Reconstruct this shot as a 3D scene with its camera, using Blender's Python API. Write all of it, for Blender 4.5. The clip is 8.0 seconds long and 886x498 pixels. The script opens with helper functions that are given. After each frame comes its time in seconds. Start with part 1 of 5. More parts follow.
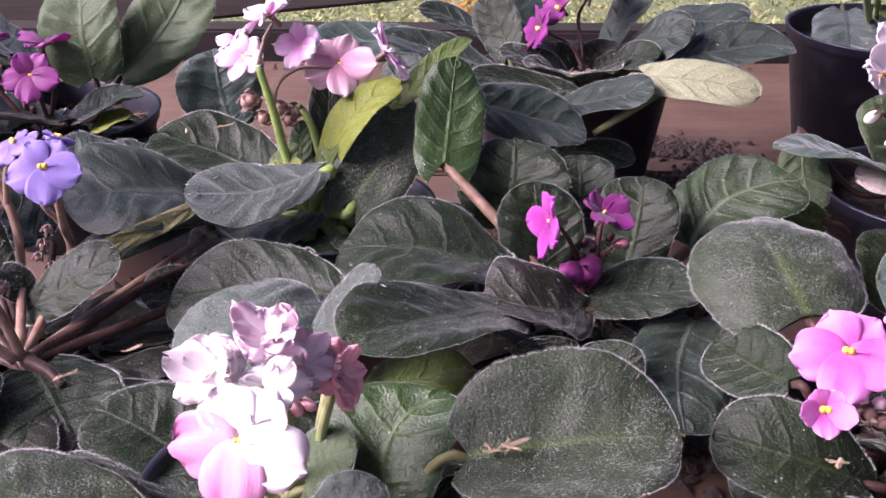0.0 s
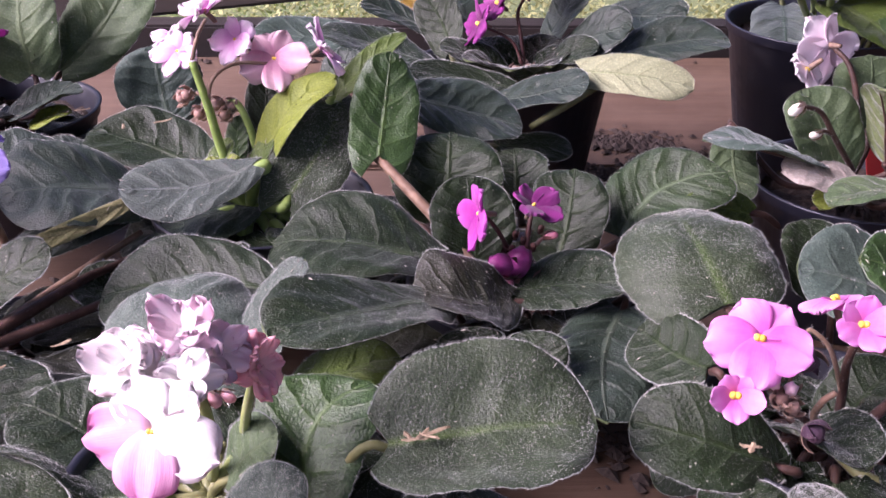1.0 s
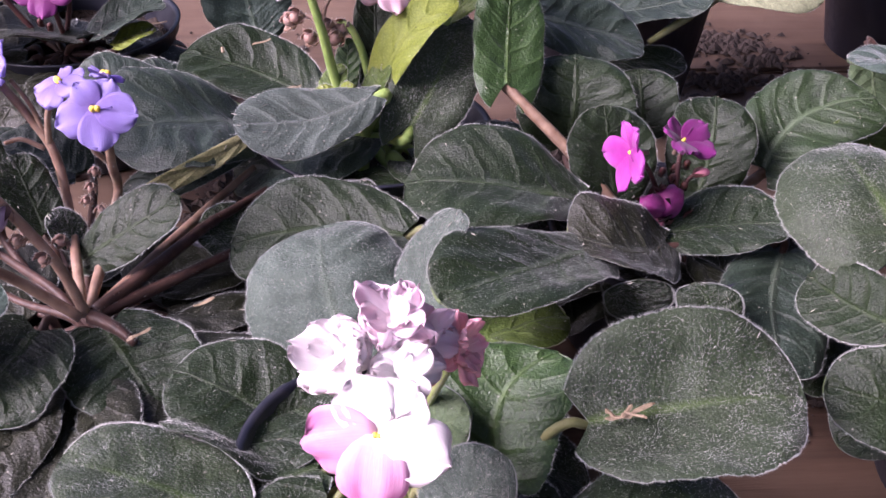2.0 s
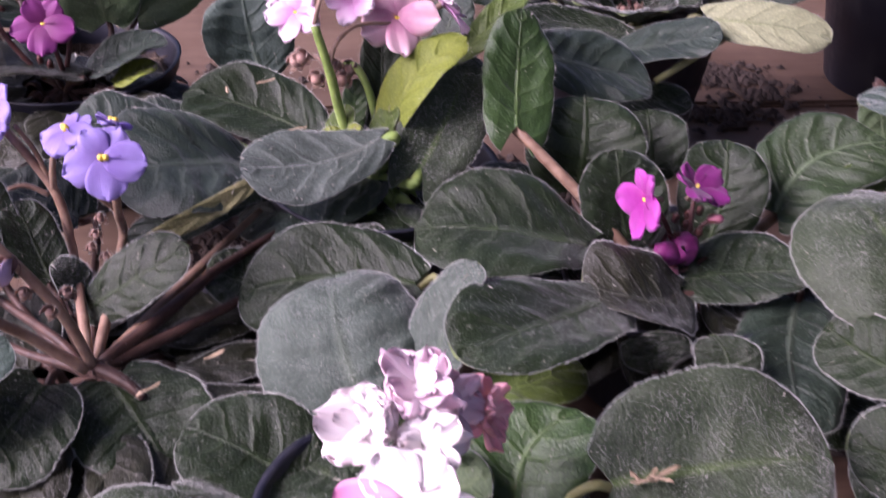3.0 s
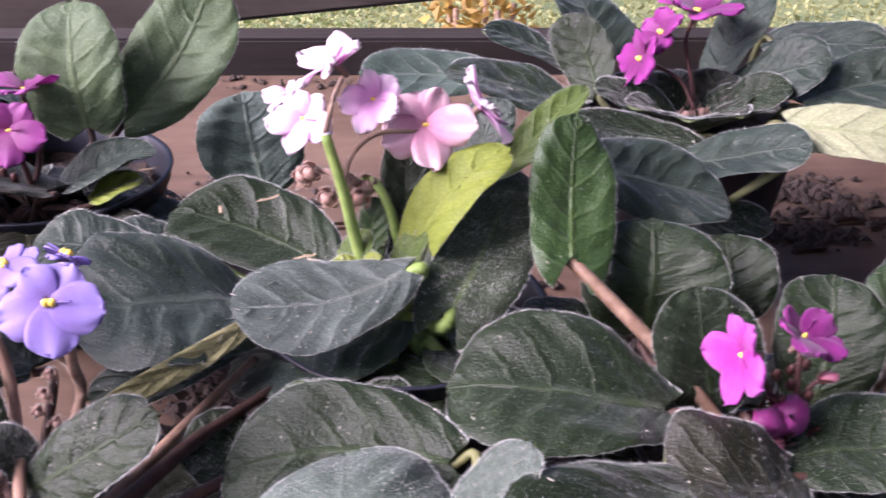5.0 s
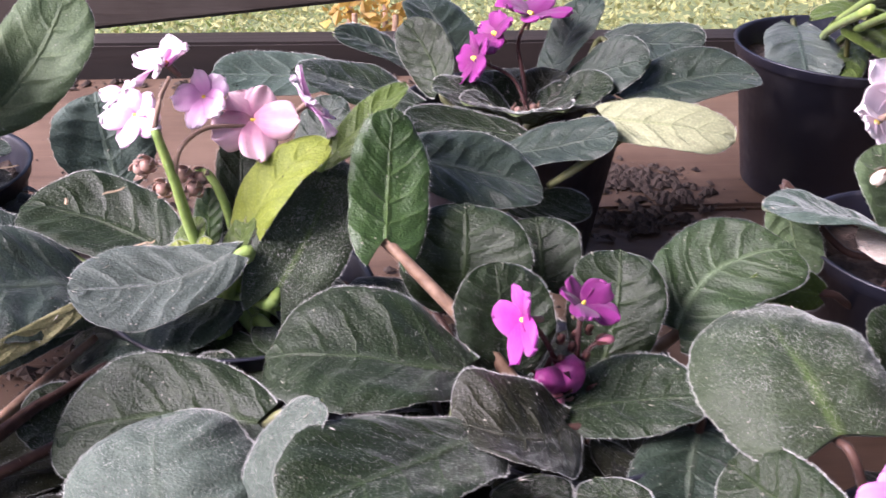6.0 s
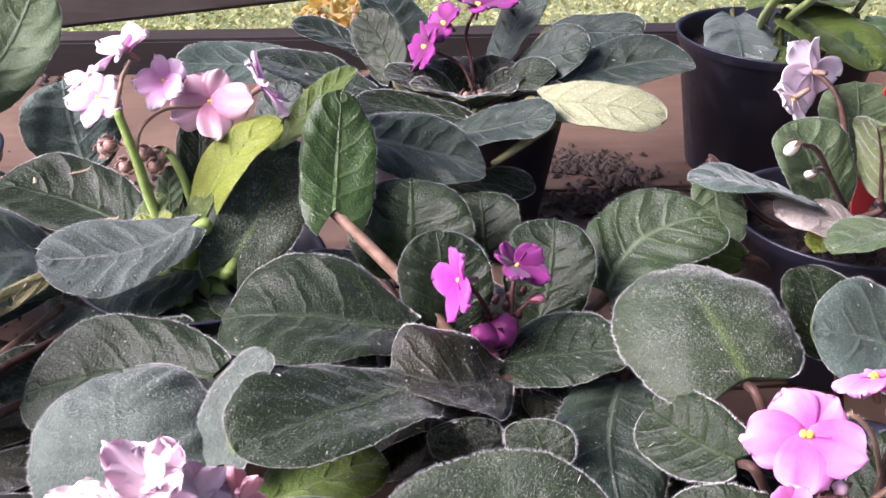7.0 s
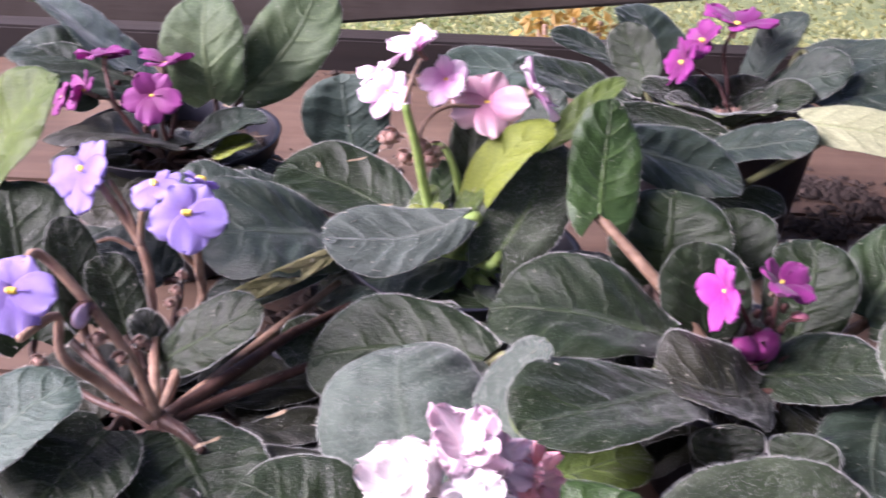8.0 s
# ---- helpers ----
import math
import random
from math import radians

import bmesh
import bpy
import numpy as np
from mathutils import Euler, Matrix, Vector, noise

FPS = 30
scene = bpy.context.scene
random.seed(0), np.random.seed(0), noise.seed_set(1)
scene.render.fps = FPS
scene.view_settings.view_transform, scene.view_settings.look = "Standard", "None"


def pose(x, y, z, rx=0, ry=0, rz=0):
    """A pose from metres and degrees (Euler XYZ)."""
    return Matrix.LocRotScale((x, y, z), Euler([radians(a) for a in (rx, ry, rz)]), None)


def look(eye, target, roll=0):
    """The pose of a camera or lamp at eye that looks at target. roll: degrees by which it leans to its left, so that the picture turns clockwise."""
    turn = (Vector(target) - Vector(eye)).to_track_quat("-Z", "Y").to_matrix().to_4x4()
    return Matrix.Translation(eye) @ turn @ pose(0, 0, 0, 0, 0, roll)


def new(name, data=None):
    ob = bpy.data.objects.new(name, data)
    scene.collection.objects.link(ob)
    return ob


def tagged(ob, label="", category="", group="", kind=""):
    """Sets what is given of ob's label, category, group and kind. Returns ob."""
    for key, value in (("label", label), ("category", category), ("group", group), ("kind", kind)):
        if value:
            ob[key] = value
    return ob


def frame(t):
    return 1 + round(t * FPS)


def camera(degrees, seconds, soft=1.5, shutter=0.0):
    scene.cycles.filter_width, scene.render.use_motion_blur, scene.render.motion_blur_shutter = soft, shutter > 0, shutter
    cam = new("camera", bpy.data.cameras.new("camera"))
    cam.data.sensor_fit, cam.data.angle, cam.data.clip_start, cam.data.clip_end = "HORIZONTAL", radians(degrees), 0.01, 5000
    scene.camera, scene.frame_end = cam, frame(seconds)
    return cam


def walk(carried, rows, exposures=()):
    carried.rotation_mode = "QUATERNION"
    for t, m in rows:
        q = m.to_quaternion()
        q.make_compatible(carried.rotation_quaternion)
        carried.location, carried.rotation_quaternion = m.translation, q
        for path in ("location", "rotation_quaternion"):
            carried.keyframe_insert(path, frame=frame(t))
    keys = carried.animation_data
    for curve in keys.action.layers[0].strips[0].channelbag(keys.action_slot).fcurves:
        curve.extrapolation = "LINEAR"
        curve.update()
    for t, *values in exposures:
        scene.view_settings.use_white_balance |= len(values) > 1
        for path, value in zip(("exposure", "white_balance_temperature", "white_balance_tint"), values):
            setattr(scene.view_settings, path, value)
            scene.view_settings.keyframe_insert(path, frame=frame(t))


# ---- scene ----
cam = camera(44.33, 8.0, shutter=0.35)
PATH = [
    (0.0, (0.0086, 0.0231, 0.2545), (0.0092, 0.3802, 0.0742), 0.30),
    (0.5, (0.0170, 0.0203, 0.2573), (0.0228, 0.3774, 0.0772), 0.47),
    (1.0, (0.0236, 0.0184, 0.2558), (0.0351, 0.3746, 0.0741), 0.65),
    (1.5, (-0.0073, 0.0393, 0.2517), (0.0064, 0.3858, 0.0523), 0.57),
    (1.7, (-0.0218, 0.0507, 0.2583), (-0.0072, 0.3882, 0.0442), 0.46),
    (2.8, (-0.0445, 0.0595, 0.2824), (-0.0187, 0.3846, 0.0507), 1.46),
    (3.0, (-0.0461, 0.0672, 0.2778), (-0.0217, 0.3993, 0.0562), 1.22),
    (3.5, (-0.0620, 0.1083, 0.2512), (-0.0538, 0.4546, 0.0511), -0.48),
    (4.0, (-0.0719, 0.1389, 0.2450), (-0.0715, 0.4901, 0.0536), -0.83),
    (4.5, (-0.0661, 0.1473, 0.2468), (-0.0661, 0.4989, 0.0559), -0.50),
    (5.0, (-0.0469, 0.1445, 0.2486), (-0.0290, 0.4959, 0.0584), 0.81),
    (5.2, (-0.0387, 0.1389, 0.2544), (-0.0129, 0.4899, 0.0644), 1.41),
    (6.3, (-0.0004, 0.0968, 0.2587), (0.0441, 0.4473, 0.0711), 1.43),
    (6.5, (0.0041, 0.0899, 0.2577), (0.0502, 0.4404, 0.0706), 1.45),
    (7.0, (-0.0005, 0.0765, 0.2601), (0.0484, 0.4271, 0.0737), 1.45),
    (7.5, (-0.0143, 0.0591, 0.2633), (0.0094, 0.4132, 0.0788), 1.36),
    (8.0, (-0.0347, 0.0610, 0.2637), (-0.0497, 0.4156, 0.0792), 1.61),
]
LIGHT = [(0.0, 0.33, 5880.0, 44.0), (1.5, 0.40, 5850.0, 41.0), (2.4, 0.28, 5800.0, 41.0), (3.0, 0.12, 5830.0, 45.0),
         (3.8, 0.55, 5760.0, 39.0), (5.0, 0.60, 5800.0, 38.0), (6.5, 0.74, 5900.0, 30.0), (8.0, 0.62, 5800.0, 36.0)]
walk(cam, [(t, look(eye, target, roll)) for t, eye, target, roll in PATH], exposures=[(t, ev + 0.82, k - 60.0, tint + 1.0) for t, ev, k, tint in LIGHT])

# ---- sky and sun ----
world = bpy.data.worlds.new("world")
scene.world = world
world.use_nodes = True
wn = world.node_tree.nodes
sky = wn.new("ShaderNodeTexSky")
sky.sky_type = "NISHITA"
sky.sun_disc = False
sky.sun_elevation = radians(40)
sky.sun_rotation = radians(259)
sky.air_density = 1.0
sky.dust_density = 6.0
sky.ozone_density = 0.3
wn["Background"].inputs["Strength"].default_value = 0.11
world.node_tree.links.new(sky.outputs["Color"], wn["Background"].inputs["Color"])

sun_data = bpy.data.lights.new("sun", "SUN")
sun_data.energy = 4.2
sun_data.angle = radians(40)
sun_data.color = (1.0, 0.95, 0.9)
sun = new("sun", sun_data)
sun.matrix_world = look((-0.72, -0.14, 0.68), (0, 0, 0))

# ---- materials ----
def material(name):
    m = bpy.data.materials.new(name)
    m.use_nodes = True
    nt = m.node_tree
    return m, nt, nt.nodes["Principled BSDF"]


def link(nt, a, b):
    nt.links.new(a, b)


def mth(nt, op, a, b=None, clamp=False):
    n = nt.nodes.new("ShaderNodeMath")
    n.operation = op
    n.use_clamp = clamp
    for k, v in ((0, a), (1, b)):
        if v is None:
            continue
        if isinstance(v, (int, float)):
            n.inputs[k].default_value = v
        else:
            link(nt, v, n.inputs[k])
    return n.outputs[0]


def mix(nt, fac, a, b, mode="MIX"):
    n = nt.nodes.new("ShaderNodeMix")
    n.data_type = "RGBA"
    n.blend_type = mode
    for k, v in ((0, fac), (6, a), (7, b)):
        if isinstance(v, (int, float)):
            n.inputs[k].default_value = v
        elif isinstance(v, tuple):
            n.inputs[k].default_value = (*v, 1)
        else:
            link(nt, v, n.inputs[k])
    return n.outputs[2]


def noise_tex(nt, scale, detail=3.0, rough=0.55, coords=None):
    n = nt.nodes.new("ShaderNodeTexNoise")
    n.inputs["Scale"].default_value = scale
    n.inputs["Detail"].default_value = detail
    n.inputs["Roughness"].default_value = rough
    if coords is None:
        tc = nt.nodes.new("ShaderNodeNewGeometry")
        coords = tc.outputs["Position"]
    link(nt, coords, n.inputs["Vector"])
    return n


def ramp(nt, fac, lo, hi):
    n = nt.nodes.new("ShaderNodeMapRange")
    n.inputs["From Min"].default_value = lo
    n.inputs["From Max"].default_value = hi
    link(nt, fac, n.inputs["Value"])
    return n.outputs[0]


def bump(nt, height, strength, dist, normal=None):
    b = nt.nodes.new("ShaderNodeBump")
    b.inputs["Strength"].default_value = strength
    b.inputs["Distance"].default_value = dist
    link(nt, height, b.inputs["Height"])
    if normal is not None:
        link(nt, normal, b.inputs["Normal"])
    return b.outputs[0]


def leaf_material(name, dark, light, vein, sheen, rough, translucent=0.10, veins=0.22, relief=1.0, spec=0.32):
    """A hairy violet leaf: dark blade, paler veins, fine down that catches the light."""
    m, nt, p = material(name)
    uv = nt.nodes.new("ShaderNodeUVMap")
    uv.uv_map = "blade"
    sep = nt.nodes.new("ShaderNodeSeparateXYZ")
    link(nt, uv.outputs[0], sep.inputs[0])
    u, v = sep.outputs[0], mth(nt, "ABSOLUTE", mth(nt, "SUBTRACT", sep.outputs[1], 0.5))
    # lateral veins sweep forward from the midrib
    wander = mth(nt, "MULTIPLY", mth(nt, "SUBTRACT", noise_tex(nt, 55.0, 2.0).outputs["Fac"], 0.5), 0.16)
    q = mth(nt, "ADD", mth(nt, "SUBTRACT", u, mth(nt, "MULTIPLY", mth(nt, "POWER", v, 1.25), 0.62)), wander)
    fr = mth(nt, "ABSOLUTE", mth(nt, "SUBTRACT", mth(nt, "FRACT", mth(nt, "MULTIPLY", q, 5.0)), 0.5))
    fade = mth(nt, "SUBTRACT", 1.0, mth(nt, "MULTIPLY", v, 1.7), clamp=True)
    lat = mth(nt, "MULTIPLY", mth(nt, "SUBTRACT", 1.0, mth(nt, "MULTIPLY", fr, 7.0), clamp=True), fade)
    mid = mth(nt, "SUBTRACT", 1.0, mth(nt, "MULTIPLY", v, mth(nt, "ADD", mth(nt, "MULTIPLY", u, 30.0), 12.0)), clamp=True)
    veinm = mth(nt, "MAXIMUM", mth(nt, "MULTIPLY", lat, 0.7), mid)
    info = nt.nodes.new("ShaderNodeObjectInfo")
    big = noise_tex(nt, 38.0, 3.0)
    fine = noise_tex(nt, 1000.0, 4.0, 0.7)
    mott = ramp(nt, big.outputs["Fac"], 0.35, 0.68)
    col = mix(nt, mott, dark, light)
    col = mix(nt, mth(nt, "MULTIPLY", info.outputs["Random"], 0.25), col, light)
    col = mix(nt, mth(nt, "MULTIPLY", veinm, veins), col, vein)
    col = mix(nt, mth(nt, "MULTIPLY", mth(nt, "MULTIPLY", mid, mth(nt, "SUBTRACT", 1.0, u)), 0.55), col, vein)
    # fine pale grain in the colour imitates the sparkle of the down
    col = mix(nt, mth(nt, "MULTIPLY", ramp(nt, fine.outputs["Fac"], 0.46, 0.66), 0.42), col, tuple(min(1.0, c * 1.9 + 0.010) for c in light))
    # dust, and pale specks painted in for glints off the hairs
    vor = nt.nodes.new("ShaderNodeTexVoronoi")
    vor.inputs["Scale"].default_value = 300.0
    geo = nt.nodes.new("ShaderNodeNewGeometry")
    link(nt, geo.outputs["Position"], vor.inputs["Vector"])
    patch = ramp(nt, noise_tex(nt, 60.0, 2.0).outputs["Fac"], 0.50, 0.60)
    speck = mth(nt, "MULTIPLY", mth(nt, "LESS_THAN", vor.outputs["Distance"], 0.11), patch)
    col = mix(nt, mth(nt, "MULTIPLY", speck, 0.55), col, (0.42, 0.40, 0.34))
    link(nt, col, p.inputs["Base Color"])
    p.inputs["Roughness"].default_value = rough + 0.05
    p.inputs["Specular IOR Level"].default_value = spec
    p.inputs["Sheen Weight"].default_value = sheen + 0.05
    p.inputs["Sheen Roughness"].default_value = 0.24
    p.inputs["Sheen Tint"].default_value = (0.95, 1.0, 0.97, 1)
    # quilted relief between veins, and the nap of the hairs
    dome = mth(nt, "MULTIPLY", fr, 1.6)
    h = mth(nt, "SUBTRACT", mth(nt, "MULTIPLY", dome, 0.5), mth(nt, "MULTIPLY", veinm, 0.7))
    n1 = bump(nt, h, 0.42 * relief, 0.0026)
    pile = noise_tex(nt, 1250.0, 2.0, 0.6)
    cell = nt.nodes.new("ShaderNodeTexVoronoi")
    cell.inputs["Scale"].default_value = 850.0
    link(nt, geo.outputs["Position"], cell.inputs["Vector"])
    nap = mth(nt, "ADD", pile.outputs["Fac"], mth(nt, "MULTIPLY", fine.outputs["Fac"], 0.5))
    nap = mth(nt, "SUBTRACT", nap, mth(nt, "MULTIPLY", cell.outputs["Distance"], 0.3))
    n2 = bump(nt, nap, 0.7, 0.0006, n1)
    link(nt, n2, p.inputs["Normal"])
    tr = nt.nodes.new("ShaderNodeBsdfTranslucent")
    link(nt, mix(nt, 0.5, col, light), tr.inputs["Color"])
    mx = nt.nodes.new("ShaderNodeMixShader")
    mx.inputs[0].default_value = translucent
    link(nt, p.outputs[0], mx.inputs[1])
    link(nt, tr.outputs[0], mx.inputs[2])
    link(nt, mx.outputs[0], nt.nodes["Material Output"].inputs["Surface"])
    return m


LEAF = {
    "a": leaf_material("leaf_dark_green", (0.0054, 0.0120, 0.0028), (0.0120, 0.0230, 0.0064), (0.046, 0.074, 0.022), 0.09, 0.36),
    "brown": leaf_material("leaf_dark_brownish_green", (0.0068, 0.0078, 0.0030), (0.0140, 0.0155, 0.0062), (0.042, 0.044, 0.024), 0.05, 0.38),
    "fuzz": leaf_material("leaf_downy_grey_green", (0.0155, 0.0250, 0.0110), (0.034, 0.050, 0.0240), (0.11, 0.18, 0.036), 0.28, 0.38, veins=0.08, relief=0.35),
    "velvet": leaf_material("leaf_silver_downy", (0.031, 0.047, 0.034), (0.068, 0.092, 0.071), (0.11, 0.14, 0.09), 0.5, 0.6, veins=0.06, relief=0.5),
    "blue": leaf_material("leaf_grey_green", (0.0100, 0.0185, 0.0105), (0.027, 0.042, 0.029), (0.095, 0.12, 0.080), 0.14, 0.36),
    # these two have the sheen of the down worked into a paler base colour
    "dusty": leaf_material("leaf_pale_sheen_grey", (0.028, 0.05, 0.034), (0.07, 0.1, 0.08), (0.10, 0.14, 0.09), 0.34, 0.46),
    "ash": leaf_material("leaf_ash_grey", (0.020, 0.031, 0.023), (0.058, 0.076, 0.062), (0.12, 0.135, 0.11), 0.6, 0.55),
    # sage green, lightened in place of backlight through upright leaves
    "sage": leaf_material("leaf_sage_green_backlit", (0.048, 0.084, 0.036), (0.105, 0.150, 0.070), (0.17, 0.22, 0.10), 0.3, 0.44, 0.32),
    "gloss": leaf_material("leaf_fresh_green", (0.013, 0.034, 0.0065), (0.032, 0.068, 0.015), (0.12, 0.20, 0.045), 0.1, 0.34, spec=0.5),
    "vein": leaf_material("leaf_pale_veined", (0.009, 0.019, 0.0055), (0.021, 0.04, 0.012), (0.17, 0.23, 0.13), 0.12, 0.36, veins=0.4, spec=0.36),
    # yellow-green, with the glow of lit leaves put into the base colour
    "lit": leaf_material("leaf_yellow_green_lit", (0.036, 0.064, 0.007), (0.076, 0.114, 0.020), (0.14, 0.20, 0.05), 0.10, 0.42, 0.2),
    "lime": leaf_material("leaf_lime", (0.125, 0.165, 0.016), (0.20, 0.24, 0.034), (0.25, 0.30, 0.07), 0.08, 0.46, 0.3, 0.12),
    "silver": leaf_material("leaf_silver_striped", (0.030, 0.045, 0.032), (0.10, 0.12, 0.105), (0.012, 0.036, 0.014), 0.12, 0.32, 0.1, 0.9),
    "pale": leaf_material("leaf_yellowed", (0.21, 0.235, 0.125), (0.29, 0.305, 0.18), (0.17, 0.21, 0.08), 0.12, 0.55, 0.2, 0.3),
    "dry": leaf_material("leaf_yellowing_underside", (0.17, 0.17, 0.065), (0.28, 0.26, 0.12), (0.26, 0.22, 0.13), 0.2, 0.6, 0.2, 0.3),
    "under": leaf_material("leaf_underside_pale", (0.22, 0.19, 0.16), (0.32, 0.28, 0.24), (0.36, 0.23, 0.21), 0.2, 0.6, 0.15, 0.4),
}
LEAF_BACK = leaf_material("leaf_underside_green", (0.06, 0.085, 0.03), (0.11, 0.14, 0.055), (0.18, 0.15, 0.10), 0.25, 0.6, 0.15, 0.6)


def stem_material(name, c1, c2, rough=0.5):
    m, nt, p = material(name)
    n = noise_tex(nt, 140.0, 3.0)
    link(nt, mix(nt, ramp(nt, n.outputs["Fac"], 0.35, 0.65), c1, c2), p.inputs["Base Color"])
    p.inputs["Roughness"].default_value = rough
    p.inputs["Sheen Weight"].default_value = 0.04
    p.inputs["Specular IOR Level"].default_value = 0.25
    p.inputs["Subsurface Weight"].default_value = 0.1
    p.inputs["Subsurface Radius"].default_value = (0.003, 0.002, 0.001)
    link(nt, bump(nt, noise_tex(nt, 700.0, 2.0).outputs["Fac"], 0.3, 0.0005), p.inputs["Normal"])
    return m


STEM = {
    "pinkstem": stem_material("stem_pinkish_brown", (0.038, 0.019, 0.014), (0.078, 0.041, 0.030)),
    "drystem": stem_material("stem_dry_brown", (0.20, 0.12, 0.08), (0.32, 0.22, 0.15), 0.7),
    "drypetal": stem_material("withered_petal", (0.06, 0.03, 0.05), (0.12, 0.07, 0.09), 0.7),
    "darkstem": stem_material("stem_dark_purple", (0.05, 0.016, 0.015), (0.09, 0.035, 0.028)),
    "greenstem": stem_material("stem_pale_green", (0.20, 0.25, 0.075), (0.30, 0.34, 0.13)),
    "limestem": stem_material("stem_lime_green", (0.15, 0.23, 0.050), (0.24, 0.33, 0.085)),
    "tanstem": stem_material("stem_tan", (0.13, 0.075, 0.045), (0.25, 0.165, 0.11)),
    "budstem": stem_material("stem_buff", (0.17, 0.11, 0.08), (0.25, 0.165, 0.12)),
    "brownstem": stem_material("stem_light_brown", (0.21, 0.125, 0.085), (0.34, 0.23, 0.16)),
    "palestem": stem_material("stem_pale_yellow_green", (0.13, 0.135, 0.05), (0.20, 0.20, 0.085)),
    "yellowstem": stem_material("stem_yellow_green", (0.05, 0.055, 0.018), (0.09, 0.09, 0.032)),
    "budpink": stem_material("bud_pink", (0.35, 0.10, 0.16), (0.46, 0.18, 0.22)),
    "budplum": stem_material("bud_withered_plum", (0.13, 0.014, 0.085), (0.26, 0.045, 0.18)),
    "budpink2": stem_material("bud_buff_pink", (0.24, 0.14, 0.11), (0.36, 0.24, 0.19)),
    "budlilac": stem_material("bud_lilac", (0.36, 0.26, 0.36), (0.52, 0.42, 0.52)),
    "palepink": stem_material("bud_pale_pink", (0.70, 0.42, 0.50), (0.82, 0.58, 0.64)),
    "salmon": stem_material("bud_salmon", (0.66, 0.30, 0.34), (0.76, 0.42, 0.44)),
    "white": stem_material("bud_white", (0.74, 0.70, 0.56), (0.82, 0.78, 0.68)),
}


def petal_material(name, inner, outer, streak=0.25, glow=0.5):
    m, nt, p = material(name)
    uv = nt.nodes.new("ShaderNodeUVMap")
    uv.uv_map = "blade"
    sep = nt.nodes.new("ShaderNodeSeparateXYZ")
    link(nt, uv.outputs[0], sep.inputs[0])
    u = sep.outputs[0]
    wob = noise_tex(nt, 260.0, 3.0)
    f = mth(nt, "ADD", u, mth(nt, "MULTIPLY", mth(nt, "SUBTRACT", wob.outputs["Fac"], 0.5), 0.5))
    col = mix(nt, ramp(nt, f, 0.25, 0.95), inner, outer)
    line = noise_tex(nt, 1.0, 2.0)
    mp = nt.nodes.new("ShaderNodeMapping")
    mp.inputs["Scale"].default_value = (1.5, 34.0, 1.0)
    link(nt, uv.outputs[0], mp.inputs["Vector"])
    link(nt, mp.outputs[0], line.inputs["Vector"])
    col = mix(nt, mth(nt, "MULTIPLY", ramp(nt, line.outputs["Fac"], 0.5, 0.75), streak), col, tuple(c * 0.72 for c in outer))
    link(nt, col, p.inputs["Base Color"])
    p.inputs["Roughness"].default_value = 0.48
    p.inputs["Sheen Weight"].default_value = 0.3
    p.inputs["Specular IOR Level"].default_value = 0.425
    link(nt, bump(nt, line.outputs["Fac"], 0.35, 0.0006), p.inputs["Normal"])
    tr = nt.nodes.new("ShaderNodeBsdfTranslucent")
    link(nt, col, tr.inputs["Color"])
    mx = nt.nodes.new("ShaderNodeMixShader")
    mx.inputs[0].default_value = glow
    link(nt, p.outputs[0], mx.inputs[1])
    link(nt, tr.outputs[0], mx.inputs[2])
    link(nt, mx.outputs[0], nt.nodes["Material Output"].inputs["Surface"])
    return m


PETAL = {
    "hotpink": petal_material("petal_hot_pink", (0.70, 0.14, 0.54), (0.90, 0.38, 0.78), 0.3, 0.35),
    "magenta": petal_material("petal_magenta", (0.44, 0.03, 0.34), (0.68, 0.14, 0.60)),
    "magenta2": petal_material("petal_deep_magenta", (0.22, 0.014, 0.16), (0.38, 0.045, 0.30)),
    "darkpurple": petal_material("petal_purple_magenta", (0.22, 0.014, 0.16), (0.42, 0.045, 0.34)),
    "purple": petal_material("petal_plum", (0.25, 0.03, 0.18), (0.42, 0.08, 0.35)),
    "blue": petal_material("petal_lavender_blue", (0.27, 0.18, 0.52), (0.47, 0.38, 0.76)),
    "doublewhite": petal_material("petal_white_pink_edge", (0.98, 0.95, 0.92), (0.98, 0.89, 0.90), 0.10, 0.28),
    "doublepink": petal_material("petal_soft_pink", (0.98, 0.86, 0.88), (0.98, 0.75, 0.84), 0.15, 0.3),
    "salmon": petal_material("petal_salmon_pink", (0.97, 0.66, 0.64), (0.95, 0.50, 0.56), 0.25, 0.35),
    "pinkedge": petal_material("petal_pink_centre", (0.86, 0.55, 0.72), (0.78, 0.28, 0.54), 0.25, 0.35),
    "pwpink": petal_material("petal_dusky_pink", (0.58, 0.26, 0.38), (0.86, 0.65, 0.68), 0.6, 0.4),
    "pwwhite": petal_material("petal_white_lilac", (0.72, 0.36, 0.64), (0.93, 0.82, 0.88), 0.25, 0.4),
    "white": petal_material("petal_blush_white", (0.88, 0.74, 0.80), (0.95, 0.89, 0.92), 0.1, 0.4),
}


def simple_material(name, c1, c2, scale, rough, relief=0.3, dist=0.001):
    m, nt, p = material(name)
    n = noise_tex(nt, scale, 5.0, 0.6)
    link(nt, mix(nt, ramp(nt, n.outputs["Fac"], 0.32, 0.68), c1, c2), p.inputs["Base Color"])
    p.inputs["Roughness"].default_value = rough
    link(nt, bump(nt, noise_tex(nt, scale * 4, 4.0).outputs["Fac"], relief, dist), p.inputs["Normal"])
    return m


